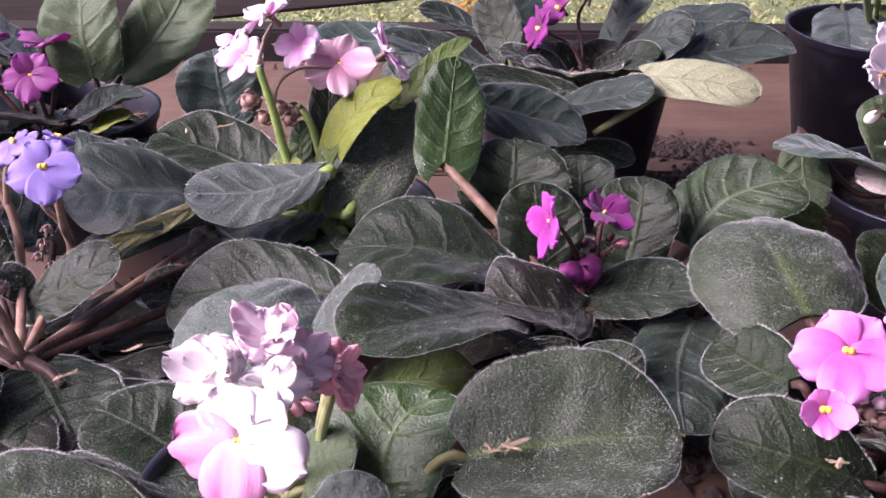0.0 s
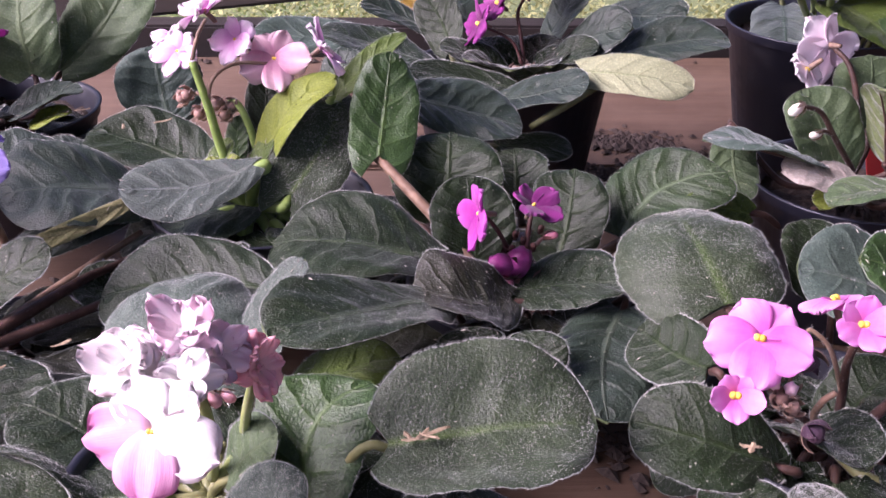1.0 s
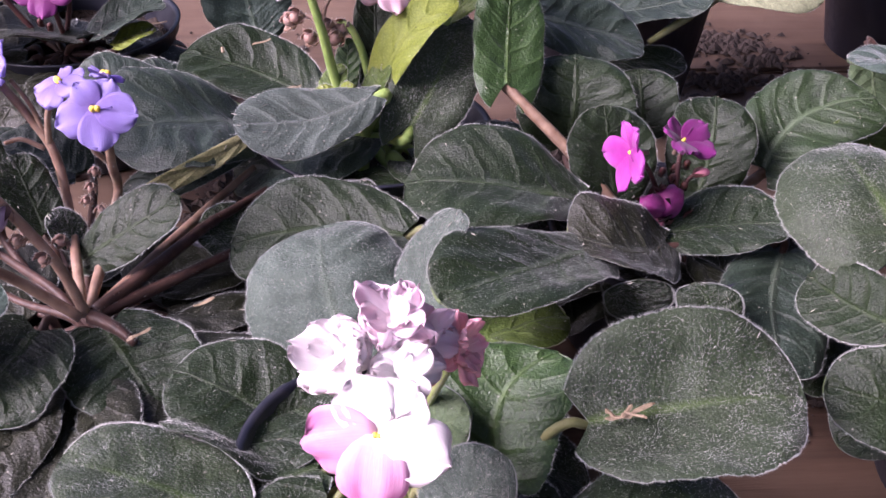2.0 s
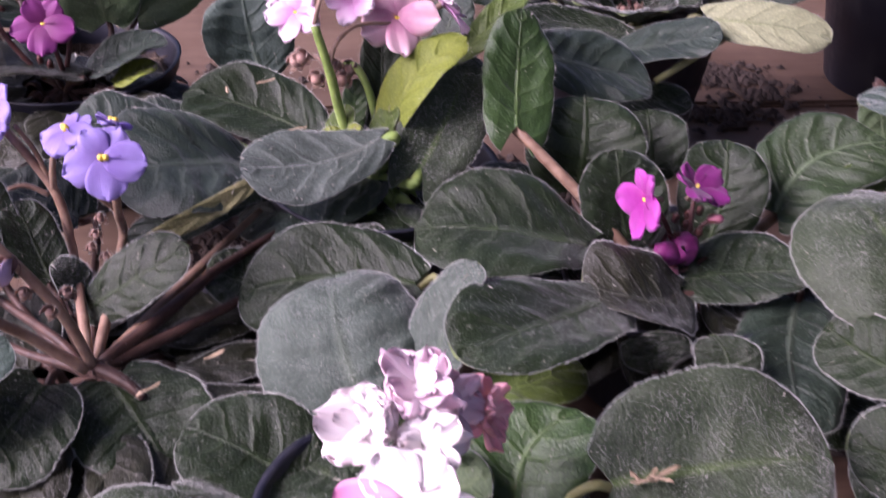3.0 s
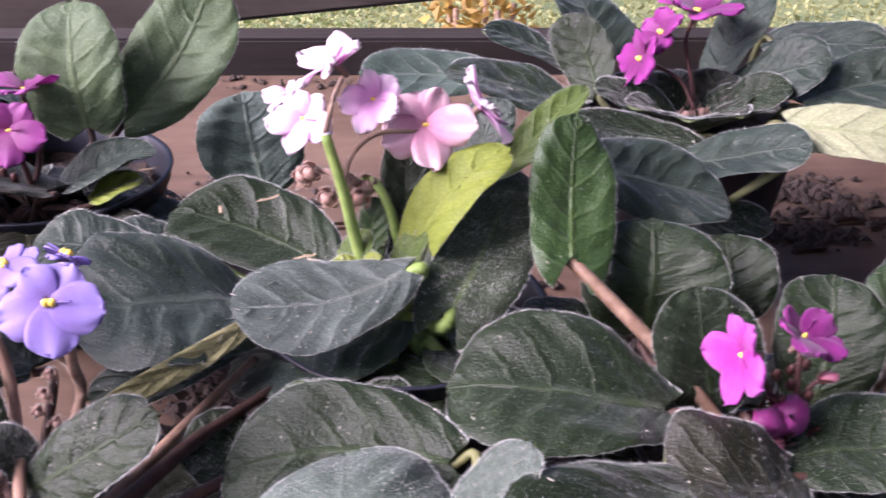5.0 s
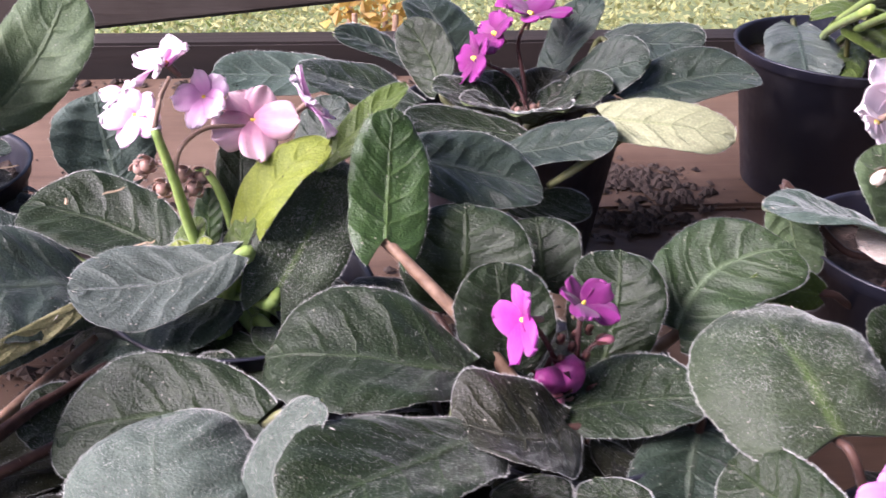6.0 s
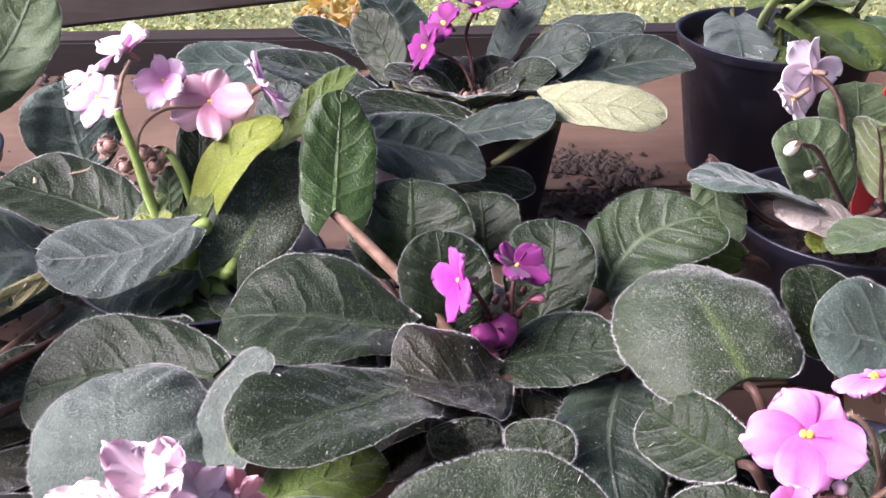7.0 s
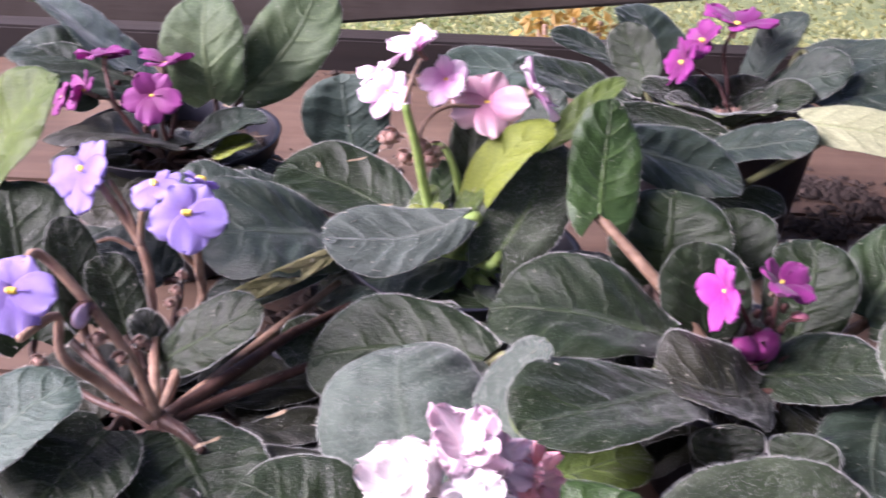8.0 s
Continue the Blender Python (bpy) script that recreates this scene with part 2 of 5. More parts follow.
ANTHER = simple_material("anther_yellow", (0.75, 0.50, 0.04), (0.85, 0.66, 0.10), 500.0, 0.5)
HAIR = simple_material("leaf_down", (0.34, 0.35, 0.32), (0.48, 0.49, 0.46), 300.0, 0.6)
FLECK = simple_material("pale_dust", (0.34, 0.31, 0.25), (0.60, 0.57, 0.50), 200.0, 0.8)
SOIL = simple_material("potting_soil", (0.018, 0.012, 0.009), (0.07, 0.045, 0.032), 260.0, 0.95, 0.9, 0.003)
STRAW = simple_material("dry_straw", (0.20, 0.14, 0.085), (0.33, 0.25, 0.16), 320.0, 0.8)
LITTER = simple_material("soil_crumbs", (0.018, 0.012, 0.010), (0.062, 0.043, 0.033), 400.0, 0.95)


def pot_material():
    m, nt, p = material("black_plastic")
    n = noise_tex(nt, 45.0, 5.0, 0.65)
    dust = ramp(nt, n.outputs["Fac"], 0.5, 0.78)
    link(nt, mix(nt, mth(nt, "MULTIPLY", dust, 0.5), (0.012, 0.013, 0.022), (0.08, 0.075, 0.082)), p.inputs["Base Color"])
    p.inputs["Specular IOR Level"].default_value = 0.42
    link(nt, mth(nt, "ADD", mth(nt, "MULTIPLY", dust, 0.3), 0.42), p.inputs["Roughness"])
    link(nt, bump(nt, n.outputs["Fac"], 0.15, 0.001), p.inputs["Normal"])
    return m


POT = pot_material()


def wood_material(name, c1, c2, c3, along="X", rough=0.75, dust=0.5):
    m, nt, p = material(name)
    geo = nt.nodes.new("ShaderNodeNewGeometry")
    info = nt.nodes.new("ShaderNodeObjectInfo")
    off = nt.nodes.new("ShaderNodeVectorMath")
    off.operation = "ADD"
    comb = nt.nodes.new("ShaderNodeCombineXYZ")
    for k in range(3):
        link(nt, mth(nt, "MULTIPLY", info.outputs["Random"], 7.0 + k), comb.inputs[k])
    link(nt, geo.outputs["Position"], off.inputs[0])
    link(nt, comb.outputs[0], off.inputs[1])
    mp = nt.nodes.new("ShaderNodeMapping")
    mp.inputs["Scale"].default_value = (6.0, 90.0, 90.0) if along == "X" else (90.0, 6.0, 90.0)
    link(nt, off.outputs[0], mp.inputs["Vector"])
    g = noise_tex(nt, 1.0, 6.0, 0.65, mp.outputs[0])
    big = noise_tex(nt, 14.0, 4.0, 0.6, off.outputs[0])
    col = mix(nt, ramp(nt, g.outputs["Fac"], 0.3, 0.7), c1, c2)
    col = mix(nt, mth(nt, "MULTIPLY", ramp(nt, big.outputs["Fac"], 0.42, 0.68), dust), col, c3)
    link(nt, col, p.inputs["Base Color"])
    p.inputs["Roughness"].default_value = rough
    link(nt, bump(nt, g.outputs["Fac"], 0.5, 0.0015), p.inputs["Normal"])
    return m


BOARD = wood_material("weathered_board", (0.050, 0.026, 0.014), (0.100, 0.058, 0.034), (0.155, 0.102, 0.068))
LIP = wood_material("dark_brown_wood", (0.007, 0.0045, 0.004), (0.017, 0.011, 0.009), (0.028, 0.020, 0.016), dust=0.3)
RAIL = wood_material("grey_brown_beam", (0.036, 0.026, 0.020), (0.066, 0.050, 0.040), (0.085, 0.070, 0.060))


# ---- builders ----
def part(name, verts, faces, mats, parent, label="", smooth=True, idx=None, uvs=None):
    me = bpy.data.meshes.new(name)
    me.from_pydata([tuple(v) for v in verts], [], faces)
    for mt in mats if isinstance(mats, (list, tuple)) else [mats]:
        me.materials.append(mt)
    if idx is not None:
        me.polygons.foreach_set("material_index", idx)
    if smooth:
        me.polygons.foreach_set("use_smooth", [True] * len(me.polygons))
    if uvs is not None:
        layer = me.uv_layers.new(name="blade")
        loops = np.empty(len(me.loops), dtype=np.int32)
        me.loops.foreach_get("vertex_index", loops)
        layer.data.foreach_set("uv", np.asarray(uvs, dtype=np.float32)[loops].ravel())
    me.update()
    ob = new(name, me)
    if parent is not None:
        ob.parent = parent
        base = Matrix.Translation(parent["at"]) if "at" in parent else Matrix.Identity(4)
        ob.matrix_parent_inverse = base.inverted()
    if label:
        tagged(ob, label)
    return ob


def thing(name, at, label, category, group=""):
    e = new(name)
    e.empty_display_size = 0.02
    e.location = at
    e["at"] = tuple(at)
    return tagged(e, label, category, group)


def frame_of(base, tip, roll):
    b, t = Vector(base), Vector(tip)
    a = (t - b).normalized()
    n = (Vector((0, 0, 1)) - a.z * a)
    n = n.normalized() if n.length > 1e-4 else Vector((0, -1, 0))
    s = n.cross(a)
    c, sn = math.cos(radians(roll)), math.sin(radians(roll))
    n = c * n + sn * s
    s = n.cross(a)
    return np.array(a), np.array(s), np.array(n), (t - b).length


def grid_faces(nu, nv, start=0, flip=False):
    fs = []
    for i in range(nu - 1):
        for j in range(nv - 1):
            q = (start + i * nv + j, start + (i + 1) * nv + j, start + (i + 1) * nv + j + 1, start + i * nv + j + 1)
            fs.append(q[::-1] if flip else q)
    return fs


def tube(points, r0, r1, sides=7, smooth_steps=6):
    """A tapering tube through the points, rounded at the corners."""
    pts = [Vector(p) for p in points]
    path = []
    for i in range(len(pts) - 1):
        p0 = pts[i - 1] if i else pts[0] * 2 - pts[1]
        p3 = pts[i + 2] if i + 2 < len(pts) else pts[-1] * 2 - pts[-2]
        p1, p2 = pts[i], pts[i + 1]
        for k in range(smooth_steps):
            t = k / smooth_steps
            path.append(0.5 * (2 * p1 + (p2 - p0) * t + (2 * p0 - 5 * p1 + 4 * p2 - p3) * t * t + (3 * p1 - p0 - 3 * p2 + p3) * t ** 3))
    path.append(pts[-1])
    verts, faces = [], []
    up = Vector((0.3, 0.5, 0.8)).normalized()
    for i, p in enumerate(path):
        d = (path[min(i + 1, len(path) - 1)] - path[max(i - 1, 0)])
        d = d.normalized() if d.length > 1e-9 else Vector((0, 0, 1))
        x = d.cross(up)
        x = x.normalized() if x.length > 1e-4 else Vector((1, 0, 0))
        y = d.cross(x)
        r = r0 + (r1 - r0) * i / (len(path) - 1)
        for k in range(sides):
            ang = 2 * math.pi * k / sides
            verts.append(p + x * math.cos(ang) * r + y * math.sin(ang) * r)
    for i in range(len(path) - 1):
        for k in range(sides):
            a, b = i * sides + k, i * sides + (k + 1) % sides
            faces.append((a, b, b + sides, a + sides))
    faces.append(tuple(range(sides))[::-1])
    faces.append(tuple(range(len(verts) - sides, len(verts))))
    return verts, faces


rng = random.Random(7)
NU, NV = 44, 25


def blade(base, tip, half, roll, cup, seed, arch, skew, wide, heart, quilt):
    """Vertices of a violet leaf: heart-shaped foot, round outline, scalloped edge, quilted face.
    cup: how far the edges rise over the midrib, arch: how far the midrib bows up, skew: how far it bends aside, wide: where it is broadest."""
    r = random.Random(seed)
    a, s, n, length = frame_of(base, tip, roll)
    b = np.array(base)
    u = ((1 - np.cos(np.pi * np.linspace(0, 1, NU))) / 2)[:, None]
    v = np.sin(0.5 * np.pi * np.linspace(-1, 1, NV))[None, :]
    p = math.log(0.5) / math.log(min(max(wide, 0.42), 0.57))
    w = np.clip(0.014 + 0.986 * u, 0, 1) ** p
    e = 2.45 + r.uniform(-0.15, 0.2)
    prof = np.clip(1 - np.abs(2 * w - 1) ** e, 0, 1) ** (1 / e)
    bow = 4 * u * (1 - u)
    arc = np.linspace(0, 1, NU)[:, None]
    ph = [r.uniform(0, 6.28) for _ in range(8)]
    edge = np.abs(v) ** 8
    teeth = 1 + edge * (0.012 * np.sin(arc * 2 * np.pi * 17 + ph[3]) + 0.014 * np.sin(arc * 2 * np.pi * 3.3 + ph[4] + v) + 0.010 * np.sin(arc * 2 * np.pi * 6.1 + ph[5] + 2 * v))
    x = length * (u - heart * (1 - u) ** 4 * np.abs(v) ** 1.2 + 0.012 * np.sin(4 * v + ph[6]) * u ** 6)
    y = half * (prof * v * teeth + skew * bow)
    yn = prof * v
    h = length * arch * bow + half * (cup + 0.20) * yn ** 2
    ends = (1 - u ** 10) * (1 - (1 - u) ** 14)
    h = h + ends * 0.11 * half * np.sin(3.1 * u + ph[0] + 1.2 * yn) * np.abs(v) ** 1.5
    h = h + ends * 0.055 * half * np.sin(8.0 * u + ph[1] + v) * np.abs(v) ** 3
    # the rim rolls under; midrib furrow and the cushions between the side veins
    h = h - 0.20 * half * (np.abs(v) ** 5 * ends + 0.6 * u ** 10)
    h = h - ends * 0.030 * half * np.exp(-(yn / 0.07) ** 2)
    qv = (u - 0.31 * np.abs(v) ** 1.25 + 0.03 * np.sin(5 * v + ph[2]) + 0.035 * np.sin(11 * u + 4 * v + ph[6])) * 5.0
    fr = 0.25 - 0.25 * np.cos(2 * np.pi * (qv - 0.5))
    h = h + ends * quilt * half * (fr - 0.25) * np.minimum(1, np.abs(v) * 3) * (1 - np.abs(v) ** 6)
    h = h + ends * 0.022 * half * np.sin(13 * u + 5 * yn + ph[7]) * np.sin(7.5 * yn - 4 * u + ph[2])
    P = b + x[..., None] * a + y[..., None] * s + h[..., None] * n
    th = 0.0014 * (1 - 0.75 * np.abs(v) ** 4) * np.ones_like(u)
    Q = P - th[..., None] * n
    uv = np.stack([np.broadcast_to(u, y.shape), np.broadcast_to(v * 0.5 + 0.5, y.shape)], -1)
    return P, Q, uv, a, s, n, length


DOWN = {"fuzz": (9000, 1100), "velvet": (8000, 1000), "brown": (1500, 500), "a": (3600, 550), "lit": (300, 250), "vein": (500, 500), "gloss": (300, 300), "blue": (300, 400), "ash": (300, 300), "dusty": (300, 300), "sage": (600, 500)}
made = [0]
QUILT = {"fuzz": 0.05, "velvet": 0.15, "vein": 0.19, "gloss": 0.06, "lime": 0.05, "blue": 0.16, "ash": 0.16, "dusty": 0.10}


STEM_R = {"tanstem": 0.0028, "limestem": 0.0028}


def leaf(plant, base, tip, half, roll, cup, kind, stem="", arch=0.03, skew=0.0, wide=0.5, heart=0.09):
    made[0] += 1
    P, Q, uv, a, s, n, length = blade(base, tip, half, roll, cup, made[0] * 17 + 3, arch, skew, wide, heart, QUILT.get(kind, 0.11))
    verts = list(P.reshape(-1, 3)) + list(Q.reshape(-1, 3))
    N = NU * NV
    top = grid_faces(NU, NV, 0, True)
    bot = grid_faces(NU, NV, N)
    rim = []
    loop = [j for j in range(NV)] + [i * NV + NV - 1 for i in range(1, NU)] + [(NU - 1) * NV + j for j in range(NV - 2, -1, -1)] + [i * NV for i in range(NU - 2, 0, -1)]
    for k in range(len(loop)):
        c, d = loop[k], loop[(k + 1) % len(loop)]
        rim.append((c, c + N, d + N, d))
    back = LEAF[kind] if kind in ("lime", "pale", "under") else LEAF_BACK
    idx = [0] * len(top) + [1] * len(bot) + [0] * len(rim)
    uvs = np.concatenate([uv.reshape(-1, 2)] * 2)
    ob = part("leaf", verts, top + bot + rim, [LEAF[kind], back], plant, LEAF_LABEL[kind], idx=idx, uvs=uvs)
    # stalk of the leaf, from the heart of the plant to the foot of the blade
    c = Vector(plant["crown"])
    bb, av = Vector(base), Vector(a)
    d = bb - c
    if d.length > 0.008 and kind != "dry":
        out = Vector((d.x, d.y, 0))
        knee = c + d * 0.55
        knee.z = c.z + 0.55 * d.z - 0.003 if stem else min(c.z + 0.3 * d.z, bb.z) - min(0.010, 0.22 * out.length)
        foot = [c + Vector((0, 0, -0.012)), c + d * 0.15 + Vector((0, 0, -0.009 if stem else -0.007)), knee]
        if not stem:
            foot.append(bb - av * min(0.008, 0.3 * d.length) - Vector(n) * 0.0014)
        r0 = STEM_R.get(stem or plant["petiole"], 0.0018)
        v2, f2 = tube(foot + [bb - Vector(n) * 0.0030], r0, r0 * 0.8)
        part("petiole", v2, f2, STEM[stem or plant["petiole"]], ob)
    # midrib keel on the underside
    keel = [Vector(Q[i, NV // 2]) - Vector(n) * 0.0001 for i in range(1, NU - 6, 5)]
    v3, f3 = tube(keel, 0.0013, 0.0003, 5, 2)
    part("midrib", v3, f3, STEM[stem or plant["petiole"]], ob)
    # down: single fine hairs on the edge and over the face
    face_n, edge_n = DOWN.get(kind, (40, 90))
    edge_n = int(edge_n * 2.4)
    r = random.Random(made[0])
    hv, hf = [], []

    def hair(p, d, ln, w):
        side = Vector((d.y, -d.x, 0.0))
        side = (side.normalized() if side.length > 1e-5 else Vector((1, 0, 0))) * w
        k = len(hv)
        hv.extend([p - side, p + side, p + d * ln])
        hf.append((k, k + 1, k + 2))

    nv = Vector(n)
    thick = kind in ("fuzz", "velvet")
    for _ in range(edge_n):
        i = r.randrange(2, NU - 1)
        j = 0 if r.random() < 0.5 else NV - 1
        f = r.random()
        p = Vector(P[i, j]).lerp(Vector(P[i - 1, j]), f).lerp(Vector(P[i, abs(j - 2)]), r.uniform(0, 0.7) ** 2)
        o = (p - Vector(P[i, NV // 2])).normalized()
        d = (o + nv * r.uniform(-0.1, 0.7) + Vector(a) * r.uniform(-0.3, 0.3)).normalized()
        hair(p, d, r.uniform(0.0004, 0.0013), 0.00004)
    for _ in range(face_n):
        q, m = (NU - 1) * (0.03 + 0.94 * math.acos(1 - 2 * r.random()) / math.pi), (NV - 1) * (0.04 + 0.92 * (0.5 + math.asin(r.uniform(-1, 1)) / math.pi))
        i, j = int(q), int(m)
        p = Vector(P[i, j]).lerp(Vector(P[i + 1, j]), q - i).lerp(Vector(P[i, j + 1]).lerp(Vector(P[i + 1, j + 1]), q - i), m - j)
        lean = (Vector(a) * (0.9 + 0.5 * math.sin(q * 0.9 + m)) + Vector(s) * 0.5 * math.sin(q * 0.6 - m * 0.8)) if thick else Vector((0, 0, 0))
        d = (nv + lean + Vector((r.uniform(-0.7, 0.7), r.uniform(-0.7, 0.7), r.uniform(-0.3, 0.3)))).normalized()
        hair(p, d, r.uniform(0.0003, 0.0008), 0.000042 if thick else 0.000034)
    tagged(part("down", hv, hf, HAIR, ob, smooth=False), kind="stuff")
    # pale flecks and grains of dust stuck to the face
    cv, cf = [], []
    dirty = kind in ("blue", "ash", "dusty")
    grains = []
    for _ in range(r.randrange(7, 16) * (2 if dirty else 1)):
        grains.extend([1 if r.random() < (0.6 if dirty else 0.25) else 0] * 8)
        i, j = r.randrange(2, NU - 3), r.randrange(2, NV - 3)
        p, o = Vector(P[i, j]) + nv * 0.0004, r.uniform(0, 6.283)
        d1 = (Vector(a) * math.cos(o) + Vector(s) * math.sin(o) + nv * r.uniform(-0.1, 0.25)) * r.choice((0.0002, 0.0003, 0.0004, 0.0005, 0.0012)) * r.uniform(0.7, 1.3)
        d2 = nv.cross(d1).normalized() * r.uniform(0.00008, 0.0002)
        k = len(cv)
        cv.extend([p - d1, p - d2, p + d1, p + d2 * 0.7, p + nv * 0.00025, p - nv * 0.0003])
        cf.extend([(k, k + 1, k + 4), (k + 1, k + 2, k + 4), (k + 2, k + 3, k + 4), (k + 3, k, k + 4), (k + 1, k, k + 5), (k + 2, k + 1, k + 5), (k + 3, k + 2, k + 5), (k, k + 3, k + 5)])
    tagged(part("dust", cv, cf, [FLECK, LITTER], ob, smooth=False, idx=grains), kind="stuff")
    return ob


LEAF_LABEL = {
    "a": "", "brown": "dark brownish-green leaf", "velvet": "silvery leaf thick with pale down", "fuzz": "grey-green leaf thick with white down", "blue": "grey-green leaf", "dusty": "pale grey-green leaf with painted-in sheen and dust specks", "sage": "upright sage-green leaf, colour lightened as if backlit", "ash": "ash-grey leaf with painted-in sheen and specks of dust", "gloss": "fresh green glossier leaf",
    "vein": "dark leaf with pale raised side veins", "lit": "yellow-green leaf coloured lighter as if lit", "lime": "lime yellow-green leaf",
    "silver": "silvery striped heart-shaped leaf", "dry": "yellowing underside of a folded leaf", "pale": "yellowed pale leaf turned over", "under": "leaf showing its pale pinkish underside",
}


def lower_leaves(plant, num, reach, z, seed, kind="a"):
    """Older leaves that hang low round the pot, in the shade of the rest."""
    r = random.Random(seed)
    c = Vector(plant["crown"])
    for k in range(num):
        ang = 2 * math.pi * (k + r.uniform(-0.25, 0.25)) / num
        d = Vector((math.cos(ang), math.sin(ang), 0))
        far = reach * r.uniform(0.85, 1.1)
        b = c + d * far * 0.35
        t = c + d * far
        leaf(plant, (b.x, b.y, z + 0.004), (t.x, t.y, z - r.uniform(0.002, 0.012)), far * 0.30, r.uniform(-8, 8), 0.1, kind)


def stalk(plant, pts, r, kind):
    v, f = tube(pts, r * 1.1, r * (0.55 if r > 0.0022 else 0.8), 8)
    ob = part("flower_stalk", v, f, STEM[kind], plant)
    # bristles along the stalk
    rr = random.Random(len(v) + int(r * 1e6))
    hv, hf = [], []
    for _ in range(170):
        i = rr.randrange(0, len(v) - 8)
        p = Vector(v[i]).lerp(Vector(v[i + 8]), rr.random()) if i + 8 < len(v) else Vector(v[i])
        ring = i // 8
        c = sum((Vector(q) for q in v[ring * 8:ring * 8 + 8]), Vector()) / 8
        d = (Vector(v[i]) - c).normalized()
        sd = d.cross(Vector((0, 0, 1)))
        sd = (sd.normalized() if sd.length > 1e-4 else Vector((1, 0, 0))) * 0.00005
        k = len(hv)
        hv.extend([p - sd, p + sd, p + (d + Vector((0, 0, 0.2))) * rr.uniform(0.0005, 0.0012)])
        hf.append((k, k + 1, k + 2))
    tagged(part("bristles", hv, hf, HAIR, ob, smooth=False), kind="stuff")
    return ob


def ellipsoid(center, axis, ln, wd, nu=10, nv=12, wob=0.0, seed=0):
    r = random.Random(seed)
    a = Vector(axis).normalized()
    x = a.cross(Vector((0.2, 0.3, 0.9)))
    x = x.normalized() if x.length > 1e-3 else Vector((1, 0, 0))
    y = a.cross(x)
    c = Vector(center)
    verts, faces = [], []
    ph = r.uniform(0, 6)
    for i in range(nu + 1):
        t = math.pi * i / nu
        rad = math.sin(t) * wd * (1 - 0.25 * math.cos(t))
        for k in range(nv):
            ang = 2 * math.pi * k / nv
            rr = rad * (1 + wob * math.cos(5 * ang + ph))
            verts.append(c - a * math.cos(t) * ln + x * math.cos(ang) * rr + y * math.sin(ang) * rr)
    for i in range(nu):
        for k in range(nv):
            p, q = i * nv + k, i * nv + (k + 1) % nv
            faces.append((p, q, q + nv, p + nv))
    return verts, faces


def withered(plant, at, axis, size, kind):
    """A faded flower head: five curled hairy sepals round a shrunken ovary."""
    rr = random.Random(int(abs(at[0]) * 1e6) + int(at[2] * 1e5))
    v, f = ellipsoid(at, axis, size * 0.42, size * 0.36, 8, 10, 0.2, rr.randrange(99))
    ob = part("faded_bud", v, f, STEM[kind], plant, "withered buff-pink flower bud")
    a = Vector(axis).normalized()
    x = a.cross(Vector((0.1, 0.2, 1))).normalized()
    y = a.cross(x)
    hv, hf = [], []
    for k in range(5):
        ang = 2 * math.pi * (k + rr.uniform(-0.2, 0.2)) / 5
        o = x * math.cos(ang) + y * math.sin(ang)
        sd = a.cross(o)
        ln, curl = size * rr.uniform(1.0, 1.35), rr.uniform(1.5, 2.3)
        pts, p, th = [], Vector(at) - a * size * 0.5, 1.15
        for m in range(8):
            pts.append(p.copy())
            p = p + (a * math.cos(th) + o * math.sin(th)) * ln / 7
            th -= curl / 7 * (0.3 + m / 4)
        sv, sf = [], []
        for m, q in enumerate(pts):
            w = sd * size * 0.24 * max(0.12, math.sin(math.pi * (0.18 + 0.8 * m / 7)))
            sv.extend([q - w, q + o * size * 0.05, q + w])
        n0 = len(sv)
        sv.extend([q + a * 0.0003 - o * 0.0003 for q in sv])
        for m in range(7):
            for g in (0, 1):
                q = 3 * m + g
                sf.append((q, q + 1, q + 4, q + 3))
                sf.append((n0 + q + 3, n0 + q + 4, n0 + q + 1, n0 + q))
            for g in (0, 2):
                q = 3 * m + g
                sf.append((q, q + 3, n0 + q + 3, n0 + q))
        part("sepal", sv, sf, STEM["budstem" if k % 2 else kind], ob)
        for _ in range(26):
            q = Vector(sv[rr.randrange(n0)])
            d = (q - Vector(at)).normalized() + Vector((rr.uniform(-0.5, 0.5), rr.uniform(-0.5, 0.5), rr.uniform(-0.5, 0.5)))
            k2 = len(hv)
            sw = d.cross(a).normalized() * 0.00005
            hv.extend([q - sw, q + sw, q + d * rr.uniform(0.0005, 0.0012)])
            hf.append((k2, k2 + 1, k2 + 2))
    tagged(part("bristles", hv, hf, HAIR, ob, smooth=False), kind="stuff")
    return ob


def bud(plant, at, axis, size, kind):
    if kind in ("budpink2", "drypetal"):
        return withered(plant, at, axis, size, kind)
    v, f = ellipsoid(at, axis, size * 0.50, size * 0.27, wob=0.16, seed=int(abs(at[0]) * 1e5))
    ob = part("bud", v, f, STEM[kind], plant)
    a = Vector(axis).normalized()
    x = a.cross(Vector((0.1, 0.2, 1))).normalized()
    y = a.cross(x)
    sv, sf = [], []
    for k in range(5):
        ang = 2 * math.pi * k / 5
        o = x * math.cos(ang) + y * math.sin(ang)
        w = a.cross(o) * size * 0.12
        p0 = Vector(at) - a * size * 0.55
        pts = [(p0 + o * size * 0.05, 1.0), (p0 + a * size * 0.22 + o * size * 0.33, 1.0), (p0 + a * size * 0.55 + o * size * 0.43, 0.6), (p0 + a * size * 0.78 + o * size * 0.48, 0.05)]
        if not sv:
            sv.append(p0)
        s0 = len(sv)
        sf.append((0, s0, s0 + 1))
        for pp, ww in pts:
            sv.extend([pp - w * ww, pp + w * ww])
        for m in range(3):
            q = s0 + 2 * m
            sf.append((q, q + 1, q + 3, q + 2))
    part("calyx", sv, sf, STEM["budstem" if kind in ("white", "palepink", "salmon") else "darkstem"], ob)
    return ob


